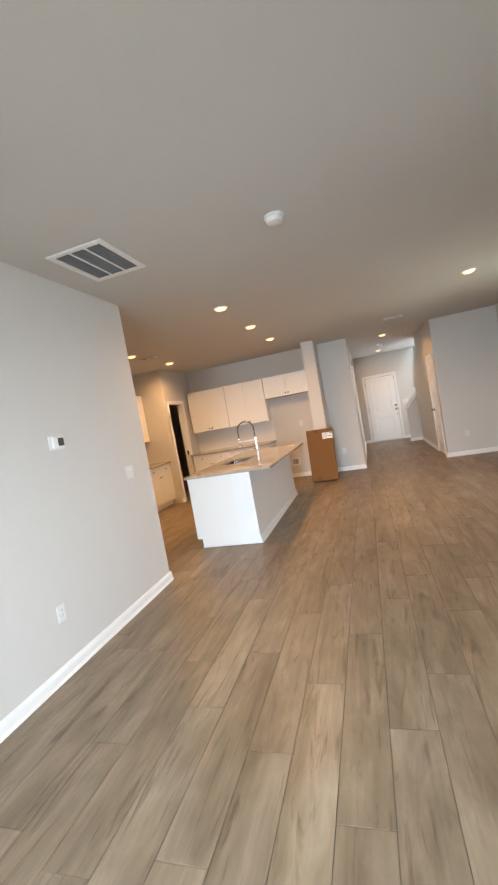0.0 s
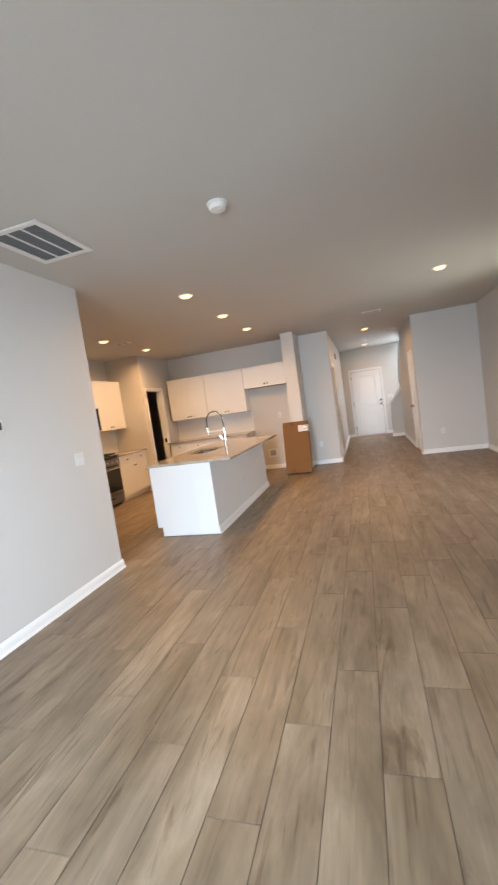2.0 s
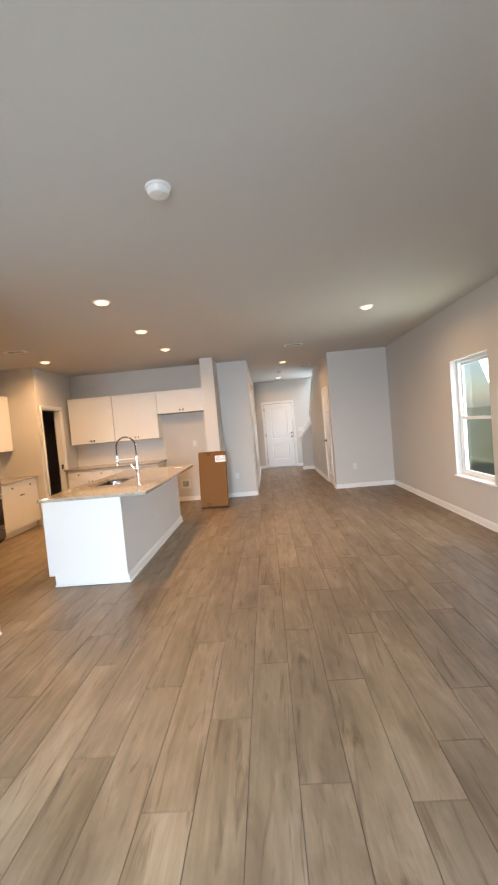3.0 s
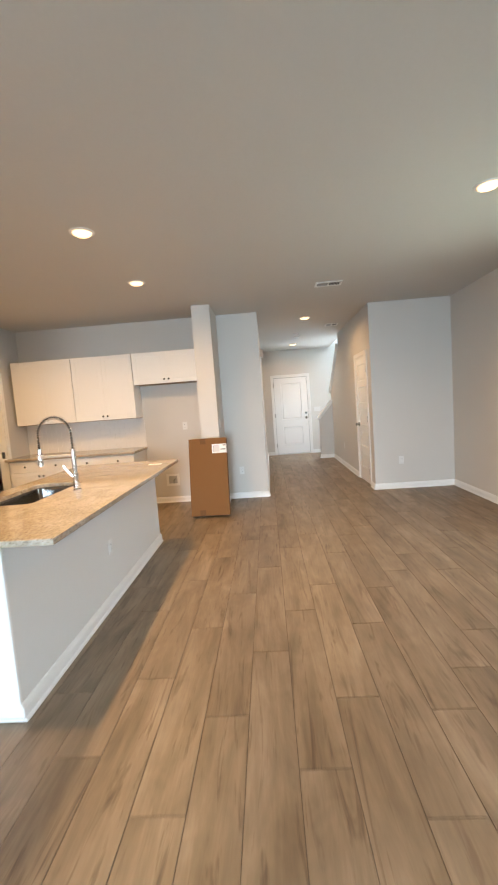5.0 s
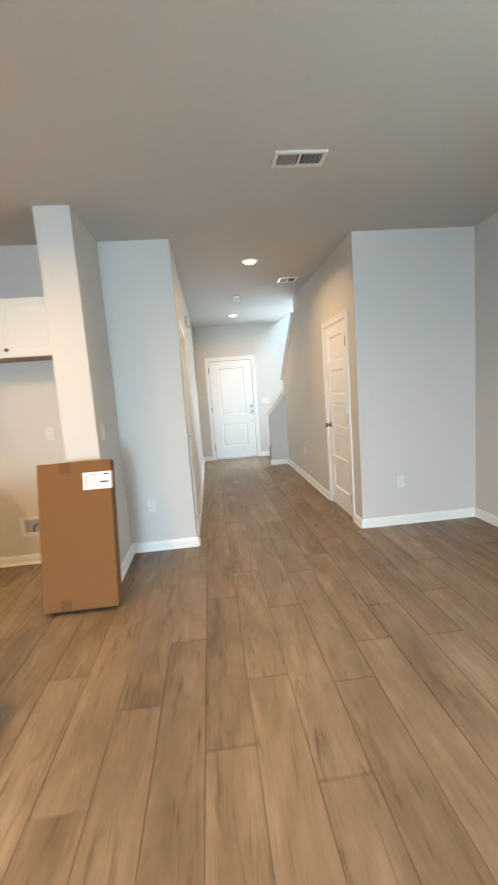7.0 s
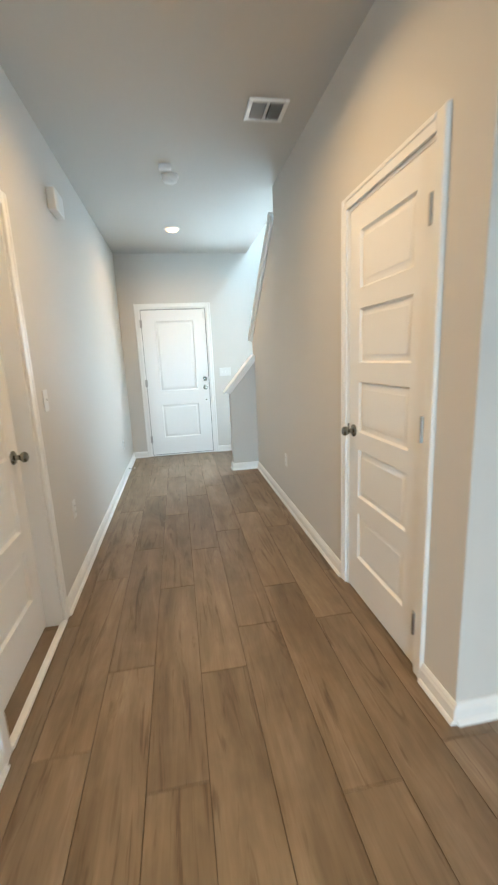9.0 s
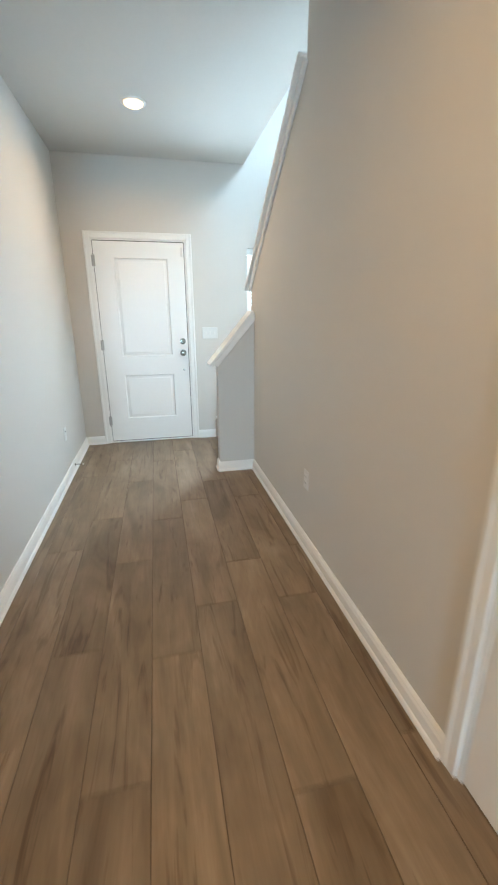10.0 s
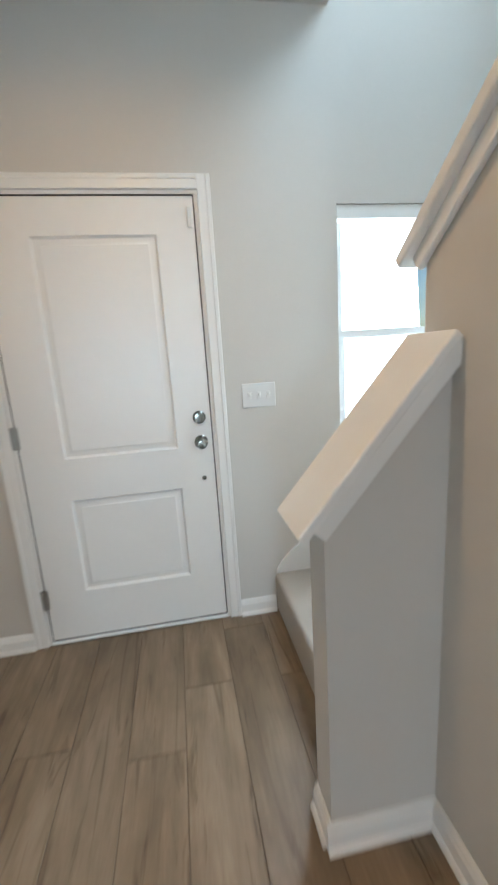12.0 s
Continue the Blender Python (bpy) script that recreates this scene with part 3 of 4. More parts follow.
# side door in the hall's other wall, its leaf set back in the wall
side = base("hall_side_door", Matrix.Translation((HALL_L, LD0, 0)) @ Matrix.Rotation(radians(90), 4, "Z"), "closed white panel door set back in the hall wall", "door", kind="structure")
W = LD1 - LD0
casing(side, W, 2.05)
jambs(side, W, 2.05, 0.12)
ps = [(0.115, W - 0.036 - 0.115, z, z + 0.262) for z in (0.215, 0.572, 0.929, 1.286, 1.643)]
leaf = part("door_leaf", panelled(W - 0.038, 2.015, 0.035, ps, RAISED), DOORW, side, "white five-panel door leaf", True)
leaf.location = (0.019, 0.082, 0.016)
part("knob", knob_shape(None, W - 0.085, 0.94, 0.082), NICKEL, side, "dark nickel door knob", True)
hinge(side, 0.025, 1.86, 0.078)
hinge(side, 0.025, 0.22, 0.078)
part("threshold", box(0.0, W, -0.020, 0.012, 0.004, 0.02, 0.004), TRIM, side, "white threshold strip on the floor")

# pantry door: casing, and the leaf standing open inward
pantry = base("pantry_door", Matrix.Translation((PANTRY_X, PD0, 0)) @ Matrix.Rotation(radians(90), 4, "Z"), "white pantry door standing open into a dark pantry", "door", kind="structure")
W = PD1 - PD0
casing(pantry, W, 2.04)
jambs(pantry, W, 2.04, 0.12)
part("strike_plate", box(W - 0.018, W - 0.015, 0.03, 0.075, 0.90, 0.99, 0.001), NICKEL, pantry)
leaf = part("door_leaf", panelled(W - 0.04, 2.01, 0.035, [(0.1, W - 0.14, z, z + 0.262) for z in (0.215, 0.572, 0.929, 1.286, 1.643)], RAISED), DOORW, pantry, "white panel leaf folded back into the pantry", True)
leaf.matrix_local = Matrix.Translation((0.03, 0.12, 0.012)) @ Matrix.Rotation(radians(80), 4, "Z")


# ---- windows ----
def window(name, m, w, h, depth, label, shade=False):
    """A single-hung window in an opening 0..w, 0..h; the room is towards -y, the wall is depth thick."""
    win = base(name, m, label, "window", kind="structure")
    y0, y1 = depth - 0.075, depth - 0.005
    f = 0.035
    part("window_frame", cells("y", y0, y1, (0.002, f, w - f, w - 0.002), (0.002, f, h - f, h - 0.002), lambda u, v: not (f < u < w - f and f < v < h - f)), VINYL, win)
    mid = h * 0.5
    for nm, z0, z1, ya in (("lower_sash", f, mid + 0.02, y0 + 0.008), ("upper_sash", mid - 0.02, h - f, y0 + 0.036)):
        s = 0.034
        sash = part(nm, cells("y", ya, ya + 0.026, (f, f + s, w - f - s, w - f), (z0, z0 + s, z1 - s, z1), lambda u, v: not (f + s < u < w - f - s and z0 + s < v < z1 - s)), VINYL, win)
        pane = part("pane", box(f + s, w - f - s, ya + 0.011, ya + 0.015, z0 + s, z1 - s), GLASS, sash)
        pane.visible_shadow = False
    part("window_sill", box(-0.03, w + 0.03, -0.025, y0, -0.018, 0.0015, 0.004), TRIM, win)
    if shade:
        part("shade_headrail", box(0.003, w - 0.003, 0.010, y0 - 0.003, h - 0.062, h - 0.001, 0.004), VINYL, win, "rolled white window shade")
    return win


window("window_1", Matrix.Translation((RIGHT_X, RW[1], RW[2])) @ Matrix.Rotation(radians(-90), 4, "Z"), RW[1] - RW[0], RW[3] - RW[2], 0.16, "white vinyl single-hung window in the great room wall")
# unseen window, added only to hold the near side lamp's opening
window("unseen_fill_window", Matrix.Translation((RIGHT_X, 1.115, RW[2])) @ Matrix.Rotation(radians(-90), 4, "Z"), RW[1] - RW[0], RW[3] - RW[2], 0.16, "white vinyl single-hung window in the great room wall")
window("window_2", Matrix.Translation((FW[0], FRONT_Y, FW[2])), FW[1] - FW[0], FW[3] - FW[2], 0.16, "narrow white vinyl window above the stair landing", True)

# ---- stairs ----
stairs = base("staircase", pose(0.82, 11.62, 0), "beige carpeted winder staircase behind the knee wall", "stairs", kind="structure")


def tread(x0, x1, y0, y1, z0, z1):
    ob = part("step", box(x0, x1, y0, y1, z0, z1, 0.022, None, 3), CARPET, stairs, smooth=True)
    ob.matrix_parent_inverse = Matrix.Translation((-0.82, -11.62, 0))


R = 0.197
tread(0.80, 1.16, 11.625, FRONT_Y - 0.002, 0.008, 0.215)
tread(1.05, 1.45, 11.625, FRONT_Y - 0.002, 0.02, 0.412)
tread(1.32, RIGHT_X - 0.002, 11.625, FRONT_Y - 0.002, 0.03, 0.61)
for i in range(11):
    y1 = 11.65 - i * 0.255
    tread(1.125, RIGHT_X - 0.002, y1 - 0.285, y1, 0.42 + i * R, 0.61 + (i + 1) * R)
bm = bmesh.new()
v = [[bm.verts.new((x, y, z)) for x, z in ((0.812, 0.216), (0.812, 0.235), (0.86, 0.30), (1.17, 0.56), (1.17, 0.414), (1.048, 0.414), (1.048, 0.216))] for y in (FRONT_Y - 0.016, FRONT_Y - 0.001)]
bm.faces.new(v[0]), bm.faces.new(v[1])
for i in range(7):
    bm.faces.new((v[0][i], v[0][(i + 1) % 7], v[1][(i + 1) % 7], v[1][i]))
ob = part("skirt_board", bm, TRIM, stairs, "white slanted skirt board")
ob.matrix_parent_inverse = Matrix.Translation((-0.82, -11.62, 0))

# ---- outdoors, through the windows ----
tagged(finish("ground", box(-300, 300, -300, 300, -0.35, -0.15), LAWN), "flat dry lawn round the house", "ground", kind="structure")
house = base("neighbour_house", pose(11, 8, -0.15), "pale sided neighbouring house with a grey shingle roof", "house")
part("wall", box(0, 8, -7, 5, 0, 5.2), SIDING, house)
bm = bmesh.new()
rv = [bm.verts.new(p) for p in ((-0.4, -7.4, 5.2), (8.4, -7.4, 5.2), (8.4, 5.4, 5.2), (-0.4, 5.4, 5.2), (4, -7.4, 7.6), (4, 5.4, 7.6))]
for q in ((0, 1, 2, 3), (0, 3, 5, 4), (1, 2, 5, 4), (0, 1, 4), (3, 2, 5)):
    bm.faces.new([rv[i] for i in q])
part("roof", bm, ROOFING, house)
for y in (-5, -1.5, 2):
    part("window", box(-0.06, 0.02, y, y + 1.0, 1.0, 2.4, 0.01), VINYL, house)

# ---- ceiling fixtures ----
def downlight(x, y, watts):
    ob = base("recessed_downlight", pose(x, y, H), "glowing warm round recessed ceiling light with white trim", "ceiling light", "recessed ceiling lights")
    part("trim_ring", lathe([(0.068, 0.0), (0.088, 0.0), (0.088, -0.003), (0.082, -0.006), (0.070, -0.007), (0.068, -0.004), (0.068, 0.0)], 28), PLASTIC, ob, "white trim ring", True)
    part("lens", lathe([(0, -0.028), (0.035, -0.026), (0.056, -0.019), (0.064, -0.010)], 28), LENS, ob, "glowing frosted lens", True)
    # ring added to show the lamp's warm halo
    part("lens_halo_ring", lathe([(0.064, -0.010), (0.067, -0.006), (0.067, 0.0)], 28), LENS_HALO, ob, "glowing orange ring standing in for the lamp's halo", True)
    lamp = new("downlight_beam", bpy.data.lights.new("downlight_beam", "AREA"))
    lamp.data.shape, lamp.data.size, lamp.data.energy, lamp.data.color = "DISK", 0.085, watts, WARM
    lamp.data.spread = radians(162)
    lamp.location = (x, y, H - 0.031)


LAMP_W = 24.0
for x, y in ((-1.80, 3.505), (-1.80, 4.757), (-1.80, 6.006), (-3.795, 4.79), (-3.795, 6.095), (1.012, 4.636)):
    downlight(x, y, LAMP_W if -3 < x < 0 else 25.0 if x < 0 else 19.0)
for x, y in ((0.158, 8.54), (0.160, 11.555)):
    downlight(x, y, 16.5 if y < 10 else 12.0)


def smoke_alarm(x, y):
    ob = base("smoke_alarm", pose(x, y, H), "round white plastic smoke alarm on the ceiling", "smoke alarm", "ceiling smoke alarms")
    part("mounting_plate", lathe([(0, 0), (0.068, 0), (0.068, -0.008), (0.064, -0.011), (0, -0.011)], 32), PLASTIC, ob, smooth=True)
    part("body", lathe([(0, -0.009), (0.058, -0.009), (0.060, -0.014), (0.058, -0.030), (0.050, -0.042), (0.030, -0.047), (0, -0.047)], 32), PLASTIC, ob, smooth=True)
    part("test_button", lathe([(0, -0.045), (0.011, -0.0455), (0.010, -0.050), (0, -0.051)], 14, None, Matrix.Translation((0.02, -0.012, 0))), PLASTIC, ob, smooth=True)


smoke_alarm(-0.79, 1.785)
smoke_alarm(0.155, 10.24)
ob = base("alarm_sensor", pose(0.122, 10.06, H), "small white plastic sensor box on the ceiling", "sensor")
part("body", box(-0.045, 0.045, -0.03, 0.03, -0.032, 0, 0.008, None, 2), PLASTIC, ob, smooth=True)

# return-air grille: three filter strips between white bars
grille = base("return_air_grille", pose(-2.05, 1.627, H), "white framed return air grille with grey filter strips", "air vent")
gx, gy = 0.218, 0.282
part("backing", box(-gx + 0.03, gx - 0.03, -gy + 0.03, gy - 0.03, -0.004, -0.001), GREYM, grille, "grey filter mesh")
for a, c, d, e in ((-gx, -gx + 0.042, -gy, gy), (gx - 0.042, gx, -gy, gy), (-gx + 0.042, gx - 0.042, -gy, -gy + 0.042), (-gx + 0.042, gx - 0.042, gy - 0.042, gy)):
    part("frame", box(a, c, d, e, -0.014, 0, 0.004), PLASTIC, grille)
for x in (-0.06, 0.06):
    part("bar", box(x - 0.006, x + 0.006, -gy + 0.04, gy - 0.04, -0.013, -0.003, 0.002), PLASTIC, grille)
for k in range(26):
    y = -gy + 0.048 + k * 0.0192
    part("slat", box(-gx + 0.042, gx - 0.042, y, y + 0.0022, -0.009, -0.0045), GREYM, grille)


def register(x, y, w, d, turn=0.0):
    ob = base("ceiling_register", pose(x, y, H, 0, 0, turn), "white metal two-way ceiling air register", "air vent", "ceiling air registers")
    # dark sheet in place of a duct, its shade set in the colour
    part("backing", box(-w / 2 + 0.02, w / 2 - 0.02, -d / 2 + 0.02, d / 2 - 0.02, -0.003, -0.001), RECESS_SHADE, ob)
    for a, c, e, f in ((-w / 2, -w / 2 + 0.024, -d / 2, d / 2), (w / 2 - 0.024, w / 2, -d / 2, d / 2), (-w / 2 + 0.024, w / 2 - 0.024, -d / 2, -d / 2 + 0.026), (-w / 2 + 0.024, w / 2 - 0.024, d / 2 - 0.026, d / 2), (-0.008, 0.008, -d / 2 + 0.026, d / 2 - 0.026)):
        part("frame", box(a, c, e, f, -0.012, 0, 0.003), PLASTIC, ob)
    n = 7
    for sgn in (-1, 1):
        for k in range(n):
            xx = sgn * (0.016 + (w / 2 - 0.045) * (k + 0.5) / n)
            bmx = box(-0.0008, 0.0008, -d / 2 + 0.026, d / 2 - 0.026, -0.007, 0.007)
            s = part("louver", bmx, LOUVER, ob)
            s.matrix_local = Matrix.Translation((xx, 0, -0.0095)) @ Matrix.Rotation(radians(sgn * 52), 4, "Y")
    return ob


register(0.262, 6.648, 0.31, 0.165)
register(0.715, 9.33, 0.23, 0.21)
register(-3.72, 5.19, 0.28, 0.14)


# ---- wall plates and devices ----
def on_wall(x, y, z, face):
    """A frame at a wall point, with x along the wall, -y out into the room; face: direction the wall looks."""
    return Matrix.Translation((x, y, z)) @ Matrix.Rotation({"-y": 0, "+x": radians(90), "-x": radians(-90), "+y": radians(180)}[face], 4, "Z")


def outlet(x, y, z, face):
    ob = base("wall_outlet", on_wall(x, y, z, face), "white duplex wall outlet with cover plate", "outlet", "wall outlets")
    part("cover_plate", box(-0.036, 0.036, -0.006, 0, -0.058, 0.058, 0.003), COVER, ob)
    for dz in (-0.02, 0.02):
        r = part("receptacle", box(-0.017, 0.017, -0.0085, -0.005, dz - 0.014, dz + 0.014, 0.003), COVER, ob)
        for dx in (-0.006, 0.006):
            # slots are raised marks with the hollow's shade as their colour
            part("slot", box(dx - 0.001, dx + 0.001, -0.0092, -0.008, dz - 0.003, dz + 0.006), RECESS_SHADE, r)


def switch(x, y, z, face, gangs, label):
    w = 0.036 + 0.023 * (gangs - 1)
    ob = base("light_switch", on_wall(x, y, z, face), label, "light switch", "wall light switches")
    part("cover_plate", box(-w, w, -0.006, 0, -0.058, 0.058, 0.003), COVER, ob)
    for g in range(gangs):
        cx = (g - (gangs - 1) / 2) * 0.046
        t = part("toggle", box(cx - 0.005, cx + 0.005, -0.016, -0.005, -0.002, 0.012, 0.002), PLASTIC, ob)
        part("surround", box(cx - 0.009, cx + 0.009, -0.0075, -0.005, -0.016, 0.016, 0.001), PLASTIC, t)


outlet(LEFT_X, 1.12, 0.405, "+x")
outlet(LEFT_X, 0.513, 0.39, "+x")
outlet(-1.80 + 0.0005, 4.66, 0.42, "+x")
outlet(-0.99, HALL_Y, 0.424, "-y")
outlet(1.39, HALL_Y, 0.425, "-y")
outlet(HALL_R, 10.17, 0.427, "-x")
outlet(HALL_L, 9.275, 0.47, "+x")
outlet(HALL_L, 11.675, 0.385, "+x")
outlet(-1.80, HALL_Y, 1.16, "-y")
outlet(-3.536, HALL_Y - 0.0122, 1.034, "-y")
switch(LEFT_X, 2.196, 1.162, "+x", 2, "white double toggle light switch plate")
switch(0.77, FRONT_Y, 1.157, "-y", 3, "white triple toggle light switch plate by the front door")
switch(-1.21, 7.30, 1.176, "+x", 1, "white single toggle light switch plate")
switch(HALL_L, 9.03, 1.172, "+x", 1, "white single toggle light switch plate")

ob = base("thermostat", on_wall(LEFT_X, 1.385, 1.52, "+x"), "white plastic thermostat with a grey screen", "thermostat")
part("wall_plate", box(-0.075, 0.062, -0.008, 0, -0.05, 0.05, 0.003), PLASTIC, ob)
part("body", box(-0.055, 0.055, -0.03, -0.008, -0.042, 0.042, 0.006, None, 2), PLASTIC, ob)
part("screen", box(-0.012, 0.045, -0.0312, -0.029, -0.026, 0.03, 0.001), SCREEN, ob, "grey display")

ob = base("door_chime", on_wall(HALL_L, 9.72, 2.36, "+x"), "white plastic door chime box high on the wall", "door chime")
part("body", box(-0.10, 0.10, -0.052, 0, -0.065, 0.065, 0.008, None, 2), PLASTIC, ob)
part("grille", box(-0.07, 0.07, -0.054, -0.05, -0.045, 0.045, 0.002), PLASTIC, ob)

ob = base("door_stop", Matrix.Translation((HALL_L + 0.016, 11.82, 0.055)) @ Matrix.Rotation(radians(90), 4, "Y"), "spring door stop on the baseboard", "door stop")
bmx = lathe([(0, 0), (0.011, 0), (0.011, 0.004), (0, 0.005)], 14)
tube([(0.0055 * math.cos(q * 0.7), 0.0055 * math.sin(q * 0.7), 0.004 + q * 0.0008) for q in range(75)], 0.0012, 5, bmx)
part("spring", bmx, NICKEL, ob, smooth=True)
part("tip", lathe([(0, 0.063), (0.008, 0.063), (0.008, 0.073), (0.005, 0.077), (0, 0.077)], 12), RUBBER, ob, "white rubber tip", True)

ob = base("water_supply_box", on_wall(-2.055, HALL_Y, 0.346, "-y"), "white recessed water valve box in the fridge alcove", "valve box")
part("frame", cells("y", -0.008, 0, (-0.10, -0.065, 0.065, 0.10), (-0.09, -0.055, 0.06, 0.09), lambda u, v: not (-0.065 < u < 0.065 and -0.055 < v < 0.06)), PLASTIC, ob)
# no hollow here: a flat sheet whose grey gives the box its inner shade
part("recess", box(-0.065, 0.065, -0.0025, -0.001, -0.055, 0.06), LOUVER, ob, "flat grey sheet coloured as the hollow's shade")
part("valve", tube([(0.01, -0.004, -0.055), (0.01, -0.006, -0.01), (0.03, -0.006, 0.01), (0.045, -0.006, 0.012)], 0.006, 8), NICKEL, ob)

# ---- kitchen ----
def small_knob(parent, x, z, y):
    """A round knob; the front face of its door is at y."""
    m = Matrix.Translation((x, y, z)) @ Matrix.Rotation(radians(90), 4, "X")
    return part("handle", lathe([(0, 0), (0.006, 0), (0.005, 0.012), (0.013, 0.018), (0.015, 0.024), (0.011, 0.029), (0, 0.030)], 14, None, m), NICKEL, parent, "satin nickel knob", True)


def framed_front(parent, name, x0, x1, z0, z1, y, knob=None):
    """A door or drawer front with a shallow recessed centre, at y (its face) towards -y, as a part of the cabinet."""
    rail = 0.057 if z1 - z0 > 0.3 else 0.0
    w, h = x1 - x0, z1 - z0
    bmx = panelled(w, h, 0.019, [(rail, w - rail, rail, h - rail)], [(0.003, 0.0012), (0.006, 0.0018)]) if rail else box(0, w, 0, 0.019, 0, h, 0.0025, None, 2)
    d = part(name, bmx, CABW, parent)
    d.location = (x0, y, z0)
    if knob:
        small_knob(d, knob[0] - x0, knob[1] - z0, 0)
    return d


def upper_cabinet(name, m, w, z0, z1, depth, label, handle_z=0.055):
    """Wall cabinet with two doors; origin at its front left foot, x across, +y into the wall."""
    ob = base(name, m, label, "cabinet", "kitchen wall cabinets")
    part("body", box(0.001, w - 0.001, 0.02, depth, z0, z1, 0.002), CABW, ob)
    part("underside_rail", box(0.003, w - 0.003, 0.022, depth - 0.002, z0 - 0.006, z0 - 0.0005), material("birch_ply_edge", (0.30, 0.20, 0.12), rough=0.6, grain=0.2, scale=40), ob, "unpainted wood underside")
    g = 0.002
    framed_front(ob, "door", g, w / 2 - g / 2, z0 + g, z1 - g, 0, (w / 2 - 0.032, z0 + handle_z))
    framed_front(ob, "door", w / 2 + g / 2, w - g, z0 + g, z1 - g, 0, (w / 2 + 0.032, z0 + handle_z))
    return ob


def base_cabinet(name, m, w, depth, top, label, drawers=1):
    ob = base(name, m, label, "cabinet", "kitchen base cabinets")
    part("body", box(0.001, w - 0.001, 0.02, depth, 0.105, top, 0.002), CABW, ob)
    part("toe_kick", box(0.001, w - 0.001, 0.075, depth - 0.01, 0.004, 0.105), CABW, ob)
    g, zd = 0.002, top - 0.165
    if drawers == 1:
        d = framed_front(ob, "drawer_front", g, w - g, zd, top - 0.012, 0, (w * 0.25, zd + 0.077))
        small_knob(d, w * 0.75, 0.077, 0)
    else:
        framed_front(ob, "drawer_front", g, w / 2 - g / 2, zd, top - 0.012, 0, (w * 0.25, zd + 0.077))
        framed_front(ob, "drawer_front", w / 2 + g / 2, w - g, zd, top - 0.012, 0, (w * 0.75, zd + 0.077))
    framed_front(ob, "door", g, w / 2 - g / 2, 0.115, zd - 0.004, 0, (w / 2 - 0.032, zd - 0.06))
    framed_front(ob, "door", w / 2 + g / 2, w - g, 0.115, zd - 0.004, 0, (w / 2 + 0.032, zd - 0.06))
    return ob


TOP = 0.885
UZ0, UZ1, UY = 1.335, 2.245, 7.51
x0s = (-4.19, -3.305)
for x in x0s:
    upper_cabinet("wall_cabinet", pose(x, UY, 0), 0.878, UZ0, UZ1, HALL_Y - UY - 0.002, "white shaker wall cabinet with two doors on the back wall")
upper_cabinet("fridge_cabinet", pose(-2.42, UY, 0), 0.966, 1.80, UZ1, HALL_Y - UY - 0.002, "short white shaker cabinet above the empty fridge alcove")
for x in x0s:
    base_cabinet("base_cabinet", pose(x, 7.23, 0), 0.878, HALL_Y - 7.23 - 0.004, TOP - 0.032, "white shaker base cabinet with drawers on the back wall", 2)
bm = box(-4.245, -2.40, 7.195, HALL_Y - 0.003, TOP - 0.032, TOP, 0.004)
tagged(finish("back_worktop", bm, GRANITE), "speckled beige granite worktop on the back wall cabinets", "worktop")

# left run: range between cabinets, microwave over it
LM = Matrix.Rotation(radians(90), 4, "Z")
upper_cabinet("wall_cabinet", Matrix.Translation((-4.74, 5.53, 0)) @ LM, 0.965, UZ0 + 0.012, UZ1 + 0.045, 0.258, "white shaker wall cabinet beside the microwave")
upper_cabinet("wall_cabinet", Matrix.Translation((-4.74, 4.77, 0)) @ LM, 0.758, 1.78, UZ1 + 0.045, 0.258, "short white shaker cabinet above the microwave")
base_cabinet("base_cabinet", Matrix.Translation((-4.385, 5.532, 0)) @ LM, 0.963, 0.612, TOP - 0.032, "white shaker base cabinet beside the range", 1)
tagged(finish("side_worktop", box(-4.998, -4.35, 5.529, PANTRY_Y - 0.002, TOP - 0.032, TOP, 0.004), GRANITE), "speckled beige granite worktop beside the range", "worktop")

rng = base("gas_range", Matrix.Translation((-4.375, 4.774, 0)) @ LM, "dark stainless gas range with black oven door", "range")
part("body", box(0, 0.752, 0.03, 0.62, 0.03, 0.885, 0.003), IRON, rng)
for x in (0.06, 0.69):
    for y in (0.08, 0.56):
        part("foot", box(x - 0.02, x + 0.02, y - 0.02, y + 0.02, 0.004, 0.03, 0.003), IRON, rng)
part("drawer", box(0.006, 0.746, 0, 0.03, 0.06, 0.20, 0.006), DARKSTEEL, rng, "dark steel warming drawer")
part("drawer_pull", box(0.30, 0.45, -0.003, 0.004, 0.150, 0.168, 0.002), IRON, rng, "dark recessed drawer pull")
od = part("oven_door", box(0.006, 0.746, 0, 0.03, 0.21, 0.715, 0.006), DARKSTEEL, rng, "dark steel oven door")
part("oven_glass", box(0.022, 0.730, -0.003, 0.0, 0.275, 0.655, 0.001), BLACKG, od, "black glass")
hb = tube([(0.06, -0.045, 0.68), (0.69, -0.045, 0.68)], 0.011, 12)
box(0.075, 0.095, -0.045, 0.0, 0.672, 0.688, 0.002, hb)
box(0.655, 0.675, -0.045, 0.0, 0.672, 0.688, 0.002, hb)
part("door_handle", hb, STEEL, od, "steel bar handle", True)
part("control_panel", box(0.0, 0.752, -0.005, 0.03, 0.73, 0.85, 0.006), DARKSTEEL, rng)
for k in range(5):
    part("dial", lathe([(0, 0), (0.021, 0), (0.019, 0.025), (0, 0.027)], 18, None, Matrix.Translation((0.1 + k * 0.138, -0.005, 0.79)) @ Matrix.Rotation(radians(90), 4, "X")), STEEL, rng, smooth=True)
part("cooktop", box(0.0, 0.752, 0.0, 0.61, 0.885, 0.905, 0.004), BLACKG, rng)
